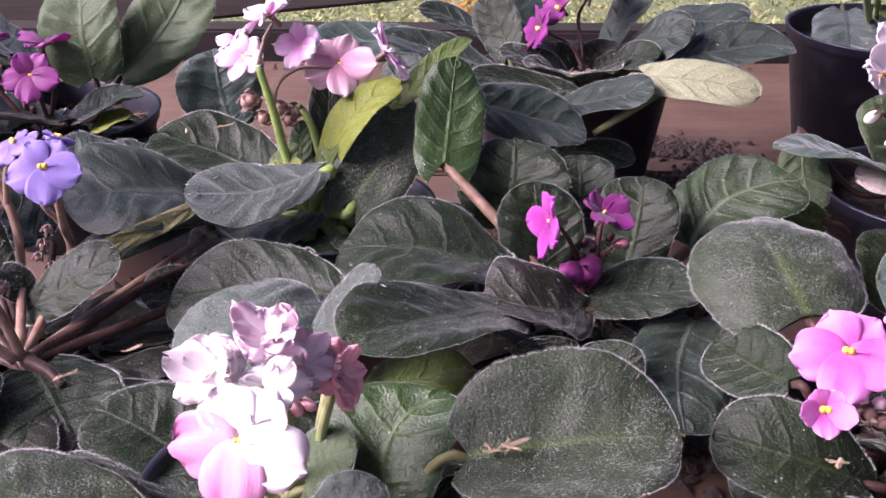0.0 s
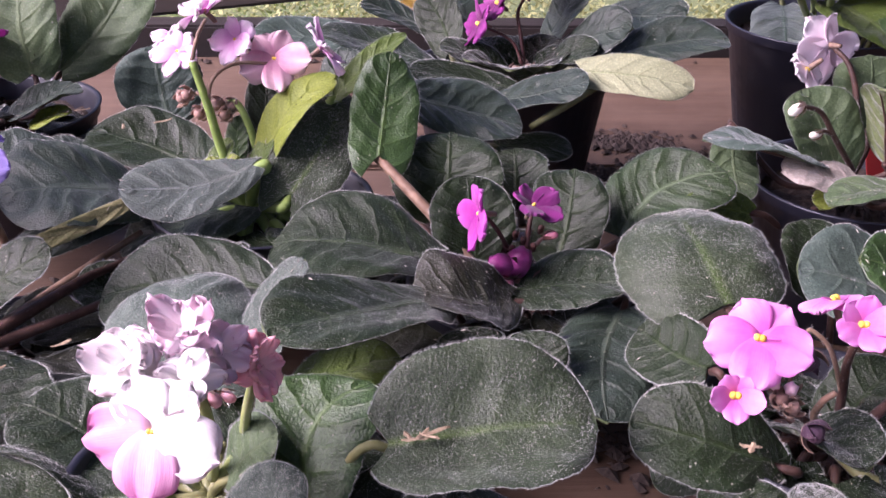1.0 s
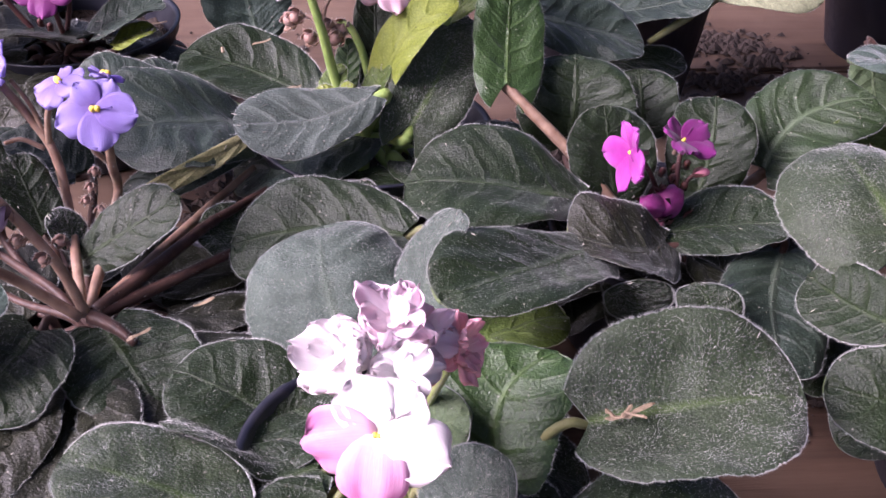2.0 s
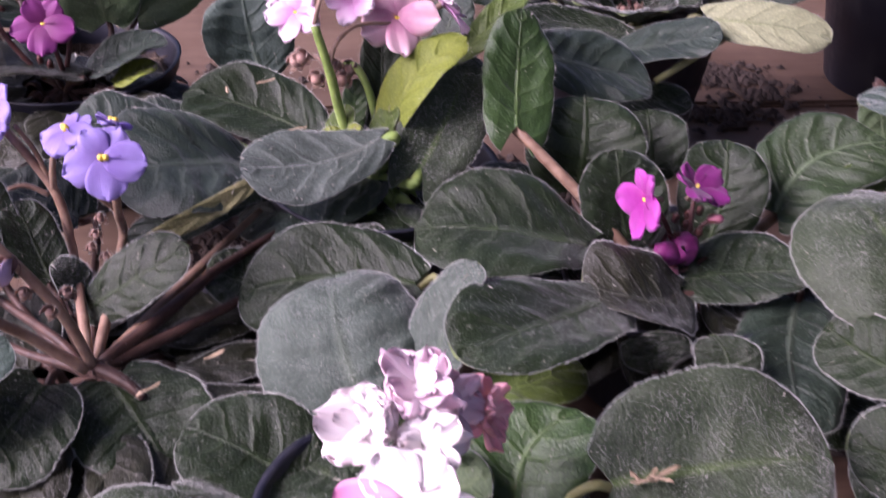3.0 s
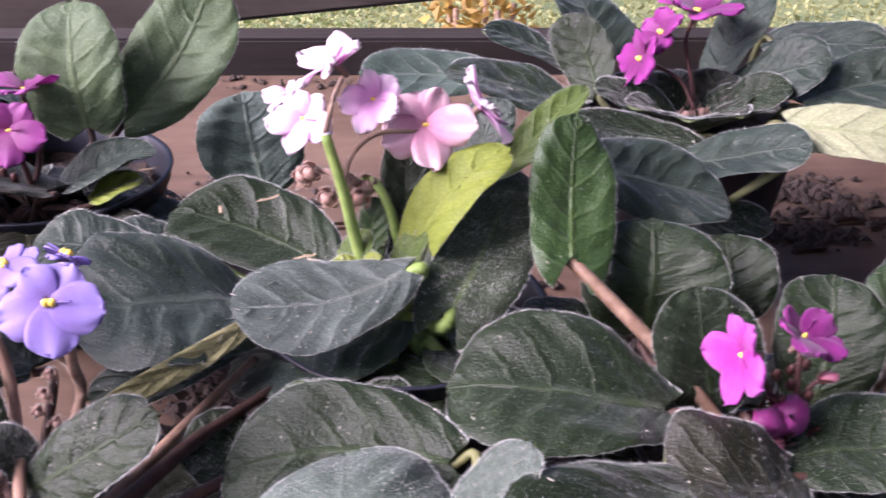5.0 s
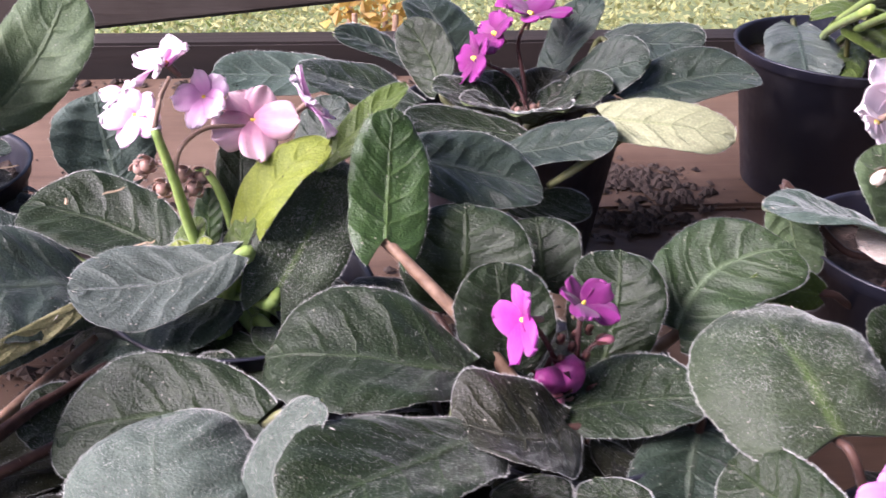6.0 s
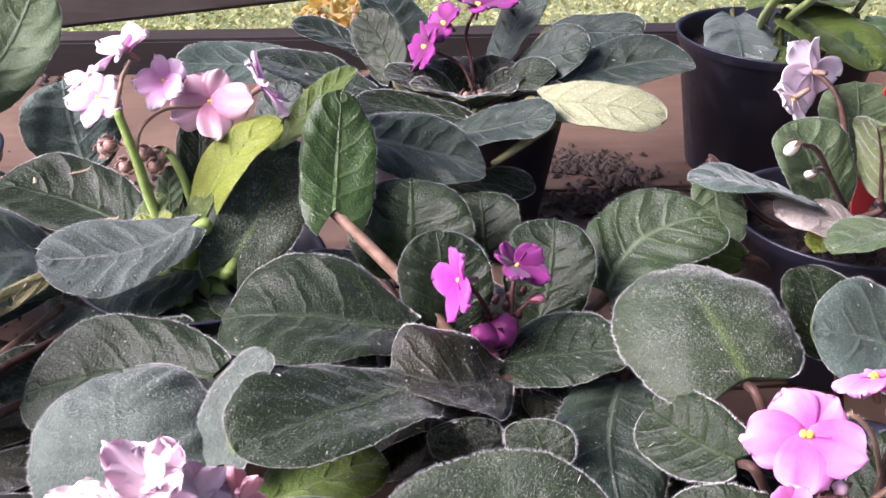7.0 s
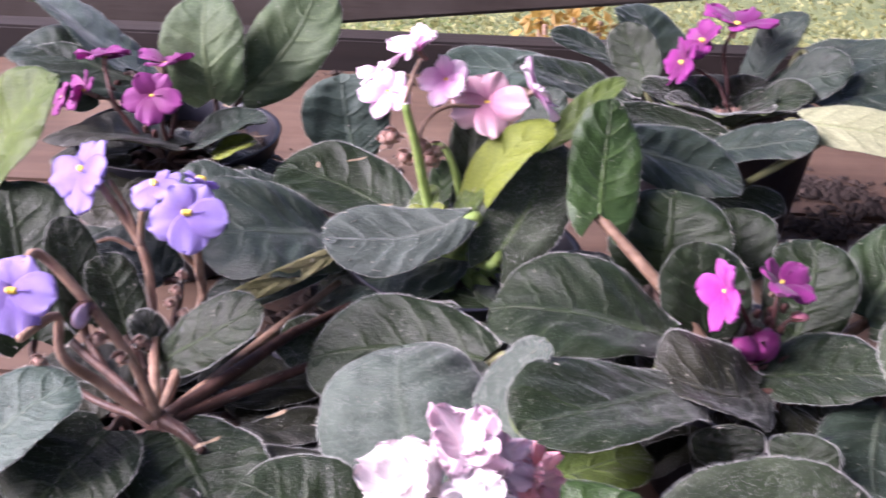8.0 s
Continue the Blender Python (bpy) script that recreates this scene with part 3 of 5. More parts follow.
def petal(center, ex, ey, ez, ang, ln, wd, lift, ruffle, seed, twist=0.0):
    """One rounded petal: runs out from the eye at that angle, with a wavy edge; ez is where the flower faces."""
    r = random.Random(seed)
    nu, nv = 11, 11
    d = ex * math.cos(ang) + ey * math.sin(ang)
    s = ez.cross(d)
    ph1, ph2 = r.uniform(0, 6), r.uniform(0, 6)
    verts, uvs = [], []
    for i in range(nu):
        u = math.sin(0.5 * math.pi * i / (nu - 1))
        w = min(1.0, (0.05 + 0.95 * u) ** 1.5)
        prof = max(max(0.0, 1 - abs(2 * w - 1) ** 2.4) ** 0.42, 0.12)
        for j in range(nv):
            v = -1 + 2 * j / (nv - 1)
            x = ln * (u - 0.10 * (v * v) * u * u + 0.02 * math.sin(9 * v + ph2) * u)
            y = wd * prof * v
            z = lift * ln * u - 0.18 * ln * u * u * (1 if lift > 0 else 0.3)
            z += ruffle * ln * u * u * (math.sin(5.5 * v + ph1) * 0.6 + math.sin(13 * v + ph2) * 0.4 * (0.4 + abs(v)))
            z += 0.11 * ln * (1 - v * v) * u * (1 - 0.4 * u) - 0.008 * ln * math.exp(-(v / 0.12) ** 2) * u + twist * y * u
            verts.append(center + d * x + s * y + ez * z)
            uvs.append((u, v * 0.5 + 0.5))
    n = nu * nv
    back = [p - ez * 0.00035 for p in verts]
    faces = grid_faces(nu, nv, 0) + grid_faces(nu, nv, n, True)
    loop = [j for j in range(nv)] + [i * nv + nv - 1 for i in range(1, nu)] + [(nu - 1) * nv + j for j in range(nv - 2, -1, -1)] + [i * nv for i in range(nu - 2, 0, -1)]
    for k in range(len(loop)):
        c, e = loop[k], loop[(k + 1) % len(loop)]
        faces.append((c, e, e + n, c + n))
    return verts + back, faces, uvs + uvs


count = [0]


def flower(plant, at, facing, size, kind, form, spin):
    """A violet's flower: two small upper petals, three broad lower ones, yellow anthers."""
    count[0] += 1
    r = random.Random(count[0] * 31)
    c, ez = Vector(at), Vector(facing).normalized()
    up = Vector((0, 0, 1)) - ez * ez.z
    up = up.normalized() if up.length > 0.2 else (Vector((0, 1, 0)) - ez * ez.y).normalized()
    ex = up.cross(ez)
    ey = up
    rad = size / 2
    sp = radians(spin)
    v1, f1 = ellipsoid(c + ez * 0.0014 + ex * 0.0006, ez + ex * 0.2, 0.0020, 0.0012, 8, 8)
    v2, f2 = ellipsoid(c + ez * 0.0014 - ex * 0.0006, ez - ex * 0.2, 0.0020, 0.0012, 8, 8)
    k = len(v1)
    if form == "double" or kind in ("doublewhite", "pinkedge", "pwpink", "pwwhite", "purple", "magenta", "magenta2"):
        v1, v2 = ([c + (Vector(q) - c) * (0.3 if form == "double" or kind == "pinkedge" else 0.62) for q in w] for w in (v1, v2))
    head = part("flower", v1 + v2, f1 + [tuple(i + k for i in q) for q in f2], ANTHER, plant, FLOWER_LABEL[kind])
    tv, tf = tube([c - ez * 0.006, c - ez * 0.001, c + ez * 0.0005], 0.0010, 0.0016, 8, 3)
    part("calyx", tv, tf, STEM["budstem"], head)
    sv, sf = tube([c + ez * 0.001, c + ez * 0.003 + ex * 0.003, c + ez * 0.004 + ex * 0.006], 0.00035, 0.0003, 5, 3)
    part("pistil", sv, sf, PETAL[kind], head)
    rings = [(1.0, 0.12 if form == "single" else 0.36, 5, 0.0)]
    ruffle = 0.085
    if kind in ("doublewhite", "pwwhite", "pwpink"):
        ruffle = 0.13
    if form == "cup":
        rings = [(1.0, 0.75, 5, 0.0)]
        ruffle = 0.07
    if form == "double":
        rings = [(1.0, 0.05, 6, 0.0), (0.85, 0.65, 5, 0.5), (0.62, 0.4, 4, 0.9), (0.5, 1.3, 3, 0.3)]
        ruffle = 0.30
    for scale, lift, num, shift in rings:
        for m in range(num):
            if num == 5 and form != "double":
                ang = [radians(58), radians(122), radians(196), radians(270), radians(344)][m]
                k2 = 0.80 if m < 2 else 1.0
                wide = 0.40 if m < 2 else 0.47
                if form == "loose":
                    wide -= 0.05
            else:
                ang = 2 * math.pi * (m + shift) / num + r.uniform(-0.5, 0.5)
                k2, wide = r.uniform(0.65, 1.15), r.uniform(0.34, 0.56)
            vv, ff, uu = petal(c + ez * (0.0004 * m), ex, ey, ez, ang + sp, rad * k2 * scale, rad * wide * scale, lift + r.uniform(-0.16, 0.16) * (2.2 if form == "double" else 1.0), ruffle, count[0] * 100 + m + int(shift * 10), r.uniform(-0.3, 0.3) * (2.0 if form == "loose" else 1.0))
            two_tone = kind == "doublewhite" and form == "single" and m in (2, 3)
            part("petal", vv, ff, PETAL["pinkedge" if two_tone else kind], head, uvs=uu)
    return head


FLOWER_LABEL = {
    "hotpink": "open hot pink flower with yellow anthers", "magenta": "bright magenta flower", "magenta2": "deep magenta flower",
    "darkpurple": "purple-magenta flower", "purple": "plum purple flower", "blue": "lavender-blue flower with yellow anthers", "doublewhite": "ruffled white flower with pink edges",
    "doublepink": "ruffled soft pink flower", "salmon": "ruffled salmon pink flower", "pinkedge": "pink flower with a paler edge", "pwpink": "dusky pink streaked flower", "pwwhite": "white flower flushed lilac", "white": "blush white ruffled flower",
}


def lathe(profile, c, sides=48):
    verts, faces = [], []
    for rad, z in profile:
        for k in range(sides):
            ang = 2 * math.pi * k / sides
            verts.append((c[0] + rad * math.cos(ang), c[1] + rad * math.sin(ang), c[2] + z))
    for i in range(len(profile) - 1):
        for k in range(sides):
            a, b = i * sides + k, i * sides + (k + 1) % sides
            faces.append((a, b, b + sides, a + sides))
    return verts, faces


def pot(owner, x, y, radius, height):
    """A black nursery pot: tapering wall, turned-out rim, and soil inside."""
    rb = radius - height * 0.19
    prof = [(0.0, 0.002), (rb * 0.8, 0.002), (rb * 0.86, 0.0), (rb - 0.001, 0.0), (rb, 0.001), (radius - 0.0028, height - 0.006), (radius - 0.0014, height - 0.0055), (radius - 0.001, height - 0.001), (radius, height),
            (radius - 0.0016, height + 0.0003), (radius - 0.003, height - 0.001), (radius - 0.0055, height - 0.014), (radius - 0.0075, height - 0.03), (rb - 0.002, 0.004), (0.0, 0.004)]
    v, f = lathe(prof, (x, y, 0.0))
    body = part("pot", v, f, POT, owner, "black plastic nursery pot, dusty")
    rr = random.Random(int(x * 1000) + 5)
    rings, sides = 12, 40
    sv, sf = [(x, y, height - 0.011)], []
    for i in range(1, rings + 1):
        for k in range(sides):
            ang = 2 * math.pi * k / sides
            rad = (radius - 0.0052) * i / rings
            sv.append((x + rad * math.cos(ang), y + rad * math.sin(ang), height - 0.013 + rr.uniform(-0.002, 0.0025)))
    for k in range(sides):
        sf.append((0, 1 + k, 1 + (k + 1) % sides))
    for i in range(rings - 1):
        for k in range(sides):
            a, b = 1 + i * sides + k, 1 + i * sides + (k + 1) % sides
            sf.append((a, b, b + sides, a + sides))
    part("soil", sv, sf, SOIL, body, "dark crumbly potting soil", smooth=False)
    return body


def violet(label, crown, petiole, x, y, radius, height):
    e = thing("potted_african_violet", (x, y, 0.0), label, "potted plant", "potted violets on the shelf")
    e["crown"] = tuple(crown)
    e["petiole"] = petiole
    pot(e, x, y, radius, height)
    return e


def box(name, lo, hi, mat, parent=None, label="", bevel=0.002, kind="", turn=None):
    """A board with slightly worn edges."""
    bm = bmesh.new()
    bmesh.ops.create_cube(bm, size=1.0)
    c = [(a + b) / 2 for a, b in zip(lo, hi)]
    for v in bm.verts:
        v.co = Vector([(b - a) * q for a, b, q in zip(lo, hi, v.co)])
    bmesh.ops.bevel(bm, geom=list(bm.edges), offset=bevel, segments=2, affect="EDGES")
    me = bpy.data.meshes.new(name)
    bm.to_mesh(me)
    bm.free()
    me.materials.append(mat)
    ob = new(name, me)
    m = Matrix.Translation(c)
    if turn is not None:
        m = m @ turn
    ob.matrix_world = m
    if parent is not None:
        ob.parent = parent
    if label:
        tagged(ob, label)
    if kind:
        tagged(ob, kind=kind)
    return ob


# ---- shelf, ledge, rail and garden ----
shelf = tagged(new("shelf"), "weathered wooden plank shelf littered with soil", "shelf", kind="structure")
edges = [-0.62, -0.45, -0.28, -0.11, 0.065, 0.24, 0.435, 0.63, 0.858]
for lo, hi in zip(edges[:-1], edges[1:]):
    dz = rng.uniform(-0.001, 0.0005)
    box("plank", (-1.1, lo + 0.002, -0.026), (1.2, hi - 0.002, dz), BOARD, shelf)
for lx in (-1.0, 0.05, 1.1):
    for ly in (-0.56, 0.80):
        box("leg", (lx - 0.035, ly - 0.035, -0.82), (lx + 0.035, ly + 0.035, -0.027), RAIL, shelf)
box("back_ledge", (-1.1, 0.858, -0.03), (1.2, 0.885, 0.024), LIP, None, "dark wooden lip along the shelf's back", kind="structure")
tagged(bpy.data.objects["back_ledge"], category="ledge")
rail = box("back_rail", (-1.3, 0.91, 0.0), (0.55, 0.945, 0.085), RAIL, None, "grey-brown weathered wooden rail", 0.003, "structure", pose(0, 0, 0, 0, -6.0, 0))
rail.location = (-0.30, 0.93, 0.047)
tagged(rail, category="rail")

# ---- unseen open lean-to over the shelf, added to shape the light ----
roof = tagged(new("roof"), "unseen dark board roof that keeps off light from above", "roof", kind="structure")
for k in range(10):
    y0 = -1.05 + 0.25 * k
    box("board", (-1.0, y0 + 0.002, 1.60 + 0.004 * (k % 2)), (1.75, y0 + 0.248, 1.624 + 0.004 * (k % 2)), RAIL, roof, bevel=0.003)
for x in (-0.95, 0.3, 1.6):
    box("rafter", (x - 0.03, -1.05, 1.515), (x + 0.03, 1.45, 1.5985), RAIL, roof, bevel=0.004)
for x in (-0.95, 1.6):
    for y in (-1.0, 1.40):
        box("post", (x - 0.04, y - 0.04, -0.80), (x + 0.04, y + 0.04, 1.5135), RAIL, roof, bevel=0.004)
# unseen wall, added so that less light comes from the right
shade_wall_east = tagged(new("shade_wall_east"), "unseen board wall added to block light from the right", "wall", kind="structure")
for k in range(9):
    z0 = -0.80 + 0.26 * k
    box("board", (1.645, -1.05, z0 + 0.002), (1.67, 1.45, z0 + 0.258), RAIL, shade_wall_east, bevel=0.003)

# ---- garden behind the shelf ----
GRASS = simple_material("grass_ground", (0.05, 0.075, 0.02), (0.13, 0.15, 0.05), 9.0, 0.9, 0.6, 0.02)
gm = bpy.data.meshes.new("ground")
gm.from_pydata([(-300, -300, -0.8), (300, -300, -0.8), (300, 300, -0.8), (-300, 300, -0.8)], [], [(0, 1, 2, 3)])
gm.materials.append(GRASS)
tagged(new("ground", gm), "bright garden ground behind the shelf", "ground", kind="structure")


def foliage_material(name, c1, c2):
    m, nt, p = material(name)
    geo = nt.nodes.new("ShaderNodeNewGeometry")
    link(nt, mix(nt, geo.outputs["Random Per Island"], c1, c2), p.inputs["Base Color"])
    p.inputs["Roughness"].default_value = 0.5
    tr = nt.nodes.new("ShaderNodeBsdfTranslucent")
    tr.inputs["Color"].default_value = (*c2, 1)
    mx = nt.nodes.new("ShaderNodeMixShader")
    mx.inputs[0].default_value = 0.35
    link(nt, p.outputs[0], mx.inputs[1])
    link(nt, tr.outputs[0], mx.inputs[2])
    link(nt, mx.outputs[0], nt.nodes["Material Output"].inputs["Surface"])
    return m


def bush(x, y, z, rx, ry, rz, num, leaf_len, mat, label, seed):
    r = random.Random(seed)
    vs, fs = [], []
    for _ in range(num):
        d = Vector((r.gauss(0, 1), r.gauss(0, 1), r.gauss(0, 1))).normalized() * r.random() ** 0.4
        p = Vector((x + d.x * rx, y + d.y * ry, z + d.z * rz))
        a = Vector((r.uniform(-1, 1), r.uniform(-1, 1), r.uniform(-0.6, 0.8))).normalized()
        s = a.cross(Vector((r.uniform(-1, 1), r.uniform(-1, 1), 1))).normalized()
        ln = leaf_len * r.uniform(0.6, 1.3)
        w = ln * 0.3
        k = len(vs)
        up = a.cross(s) * ln * 0.12
        vs.extend([p, p + a * ln * 0.45 + s * w + up, p + a * ln, p + a * ln * 0.45 - s * w + up, p + a * ln * 0.45])
        fs.extend([(k, k + 1, k + 4), (k + 1, k + 2, k + 4), (k + 2, k + 3, k + 4), (k + 3, k, k + 4)])
    root = thing("bush", (x, y, -0.8), label, "bush")
    part("crown", vs, fs, mat, root, smooth=False)
    for k in range(5):
        ang = k * 1.3
        v, f = tube([(x, y, -0.85), (x + 0.3 * rx * math.cos(ang), y + 0.3 * ry * math.sin(ang), (z - 0.8) / 2), (x + 0.6 * rx * math.cos(ang), y + 0.6 * ry * math.sin(ang), z + 0.2 * rz)], 0.015, 0.004, 6, 4)
        part("stem", v, f, STEM["drystem"], root)
    return root


YELLOW = foliage_material("foliage_yellow_green", (0.09, 0.11, 0.03), (0.44, 0.44, 0.18))
GREEN = foliage_material("foliage_mid_green", (0.10, 0.16, 0.04), (0.24, 0.30, 0.09))
ORANGE = foliage_material("foliage_yellow_flowers", (0.30, 0.17, 0.03), (0.46, 0.31, 0.07))
bush(0.10, 2.1, -0.55, 0.75, 0.5, 0.38, 26000, 0.014, YELLOW, "sunlit yellow-green garden bush", 1)
bush(0.95, 1.9, -0.5, 0.6, 0.5, 0.45, 19000, 0.014, YELLOW, "sunlit yellow-green garden bush", 2)
bush(-0.55, 2.3, -0.55, 0.6, 0.5, 0.40, 11000, 0.016, GREEN, "shaded mid-green garden bush", 3)
bush(0.06, 1.45, -0.13, 0.07, 0.06, 0.06, 260, 0.020, ORANGE, "clump of yellow-orange garden flowers", 4)


# ---- potted foliage plant beside the violets ----
fol = thing("potted_foliage_plant", (0.2724, 0.6600, 0.0), "black pot with a silvery heart-shaped leaf and pale stalks", "potted plant")
fol["crown"] = (0.2750, 0.6650, 0.0600)
fol["petiole"] = "yellowstem"
pot(fol, 0.2724, 0.6600, 0.058, 0.082)


# ---- red plastic label stuck in the pot of the white violet ----
tag = thing("plant_label", (0.2390, 0.4800, 0.05), "red plastic plant label standing in a pot", "plant label")
lv, lf = [], []
for q, w in ((0.0, 0.0015), (0.018, 0.0075), (0.066, 0.0075), (0.0675, 0.0060)):
    for sx, sy in ((-1, -1), (1, -1), (1, 1), (-1, 1)):
        lv.append((0.2390 + sx * w + q * 0.12, 0.4800 + sy * 0.0006, 0.05 + q * 0.95))
for i in range(3):
    for k in range(4):
        a, b = 4 * i + k, 4 * i + (k + 1) % 4
        lf.append((a, b, b + 4, a + 4))
lf.extend([(3, 2, 1, 0), (12, 13, 14, 15)])
part("tag_blade", lv, lf, simple_material("red_plastic", (0.26, 0.018, 0.016), (0.34, 0.03, 0.026), 40.0, 0.4), tag, smooth=False)


# ---- potted violets ----
p1 = violet("small violet with ruffled white-pink double flowers, downy leaves", (-0.0396, 0.2870, 0.0400), "palestem", -0.0396, 0.2870, 0.045, 0.040)
p3 = violet("violet with dark leaves and a few magenta flowers", (0.0661, 0.3934, 0.0420), "pinkstem", 0.0661, 0.3934, 0.045, 0.050)
p4 = violet("violet with white and dusky pink flowers on a tall stalk", (-0.0473, 0.4561, 0.0600), "limestem", -0.0433, 0.4641, 0.050, 0.054)
p5 = violet("violet with long grey-green leaves and purple-magenta flowers", (0.0827, 0.5823, 0.0720), "yellowstem", 0.0777, 0.5873, 0.055, 0.076)
p6 = violet("violet with plum flowers and two upright leaves", (-0.1868, 0.5315, 0.0660), "pinkstem", -0.1888, 0.5575, 0.051, 0.064)
p7 = violet("violet with lavender-blue flowers on brown hairy stalks", (-0.1395, 0.3518, 0.0450), "pinkstem", -0.1235, 0.3598, 0.054, 0.034)
p8 = violet("violet with hot pink flowers and downy round leaves", (0.1622, 0.3059, 0.0400), "pinkstem", 0.1622, 0.3059, 0.045, 0.046)
p9 = violet("violet with blush white flowers and glossy leaves", (0.2136, 0.4497, 0.0700), "pinkstem", 0.2236, 0.4597, 0.050, 0.066)

# small violet with ruffled white-pink double flowers, downy leaves
leaf(p1, (-0.0500, 0.3260, 0.0440), (-0.0606, 0.3707, 0.0667), 0.0281, 11, -0.35, "velvet", arch=0.14, skew=0.11, wide=0.47)
leaf(p1, (-0.0279, 0.3352, 0.0540), (-0.0157, 0.3528, 0.0825), 0.0124, 19, 0.12, "velvet", arch=-0.01, skew=0.24, wide=0.40)
leaf(p1, (-0.0330, 0.3752, 0.0580), (-0.0946, 0.3819, 0.0520), 0.0204, 27, 0.00, "a", arch=-0.04, skew=-0.28, wide=0.56)
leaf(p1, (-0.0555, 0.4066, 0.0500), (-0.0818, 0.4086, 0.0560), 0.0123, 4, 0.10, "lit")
leaf(p1, (-0.0561, 0.4134, 0.0480), (-0.0420, 0.4135, 0.0520), 0.0093, -16, 0.10, "a")
leaf(p1, (-0.0653, 0.3052, 0.0320), (-0.1058, 0.3212, 0.0460), 0.0203, 6, 0.12, "a")
leaf(p1, (-0.0828, 0.2647, 0.0400), (-0.1294, 0.2764, 0.0520), 0.0199, 0, 0.12, "fuzz")
leaf(p1, (-0.0715, 0.2882, 0.0340), (-0.1053, 0.3010, 0.0440), 0.0166, -32, 0.05, "a")
leaf(p1, (-0.0077, 0.2722, 0.0460), (0.0103, 0.2965, 0.0690), 0.0197, -4, 0.10, "gloss", arch=0.05, skew=0.40, wide=0.42)
leaf(p1, (-0.0169, 0.3251, 0.0460), (0.0197, 0.3338, 0.0540), 0.0169, 8, 0.12, "lit")
leaf(p1, (-0.0258, 0.2516, 0.0400), (-0.0086, 0.2617, 0.0620), 0.0134, -4, 0.15, "velvet")
leaf(p1, (-0.0319, 0.2822, 0.0450), (-0.0172, 0.2799, 0.0620), 0.0117, -28, 0.15, "sage")
leaf(p1, (0.0167, 0.2739, 0.0623), (0.0766, 0.2753, 0.0692), 0.0258, -24, 0.42, "fuzz", arch=0.01, skew=0.03, wide=0.48)
leaf(p1, (0.0098, 0.2456, 0.0450), (0.0568, 0.2538, 0.0500), 0.0203, 10, 0.10, "a")
flower(p1, (-0.0405, 0.2390, 0.0930), (-0.12, -0.85, 0.52), 0.0370, "doublewhite", "single", -4)
flower(p1, (-0.0504, 0.2593, 0.1000), (-0.32, -0.69, 0.65), 0.0248, "doublewhite", "double", 20)
flower(p1, (-0.0358, 0.2534, 0.0980), (0.09, -0.72, 0.69), 0.0215, "doublewhite", "double", 50)
flower(p1, (-0.0373, 0.2666, 0.1050), (0.10, -0.44, 0.89), 0.0229, "doublepink", "double", 10)
flower(p1, (-0.0295, 0.2713, 0.0950), (0.59, -0.61, 0.53), 0.0198, "doublepink", "double", 70)
flower(p1, (-0.0194, 0.2744, 0.0890), (0.73, -0.56, 0.40), 0.0179, "salmon", "double", 0)
bud(p1, (-0.0311, 0.2683, 0.0820), (0.61, -0.77, -0.18), 0.0062, "salmon")
bud(p1, (-0.0281, 0.2725, 0.0800), (0.85, -0.52, -0.09), 0.0056, "salmon")
stalk(p1, [(-0.0379, 0.2870, 0.0400), (-0.0346, 0.2776, 0.0600), (-0.0338, 0.2645, 0.0850), (-0.0402, 0.2627, 0.0970)], 0.0017, "greenstem")
stalk(p1, [(-0.0282, 0.2909, 0.0520), (-0.0250, 0.2831, 0.0680), (-0.0213, 0.2756, 0.0830)], 0.0016, "greenstem")
stalk(p1, [(-0.0425, 0.2830, 0.0400), (-0.0417, 0.2648, 0.0600), (-0.0416, 0.2471, 0.0850)], 0.0016, "greenstem")
stalk(p1, [(-0.0353, 0.2870, 0.0400), (-0.0314, 0.2863, 0.0470), (-0.0282, 0.2909, 0.0520)], 0.0018, "greenstem")
# violet with dark leaves and a few magenta flowers
leaf(p3, (0.0310, 0.3974, 0.0583), (-0.0312, 0.4065, 0.0633), 0.0289, 5, 0.10, "a", arch=0.10, skew=0.17, wide=0.60)
leaf(p3, (0.0313, 0.3589, 0.0617), (-0.0211, 0.3167, 0.0753), 0.0215, 7, 0.15, "a", arch=0.04, skew=0.11, wide=0.56)
leaf(p3, (0.0606, 0.3727, 0.0547), (0.0253, 0.3664, 0.0649), 0.0215, 11, 0.30, "brown", arch=0.09, skew=0.50, wide=0.58)
leaf(p3, (0.0638, 0.3806, 0.0540), (0.1046, 0.3729, 0.0630), 0.0189, -7, 0.10, "a", arch=-0.08, skew=0.26, wide=0.53)
leaf(p3, (0.0506, 0.4126, 0.0480), (0.0469, 0.4293, 0.0800), 0.0174, -2, 0.12, "a", arch=0.04, skew=0.06, wide=0.51)
leaf(p3, (0.0829, 0.4149, 0.0460), (0.0913, 0.4367, 0.0800), 0.0169, 8, 0.14, "a", arch=0.08, skew=-0.17, wide=0.55)
leaf(p3, (0.1113, 0.4226, 0.0550), (0.1551, 0.4352, 0.0800), 0.0212, -23, 0.10, "vein", "tanstem", arch=-0.04, skew=0.50, wide=0.50)
leaf(p3, (0.0381, 0.4528, 0.0500), (0.0404, 0.4682, 0.0840), 0.0239, -1, 0.12, "a", arch=0.14, skew=-0.04, wide=0.49)
leaf(p3, (0.0703, 0.4615, 0.0500), (0.0701, 0.4804, 0.0720), 0.0153, 14, 0.10, "a", arch=0.02, skew=-0.06, wide=0.48)
leaf(p3, (0.0101, 0.4470, 0.0820), (0.0151, 0.4846, 0.1160), 0.0150, -21, 0.04, "gloss", "tanstem", arch=-0.08, skew=-0.06, wide=0.40, heart=0.24)
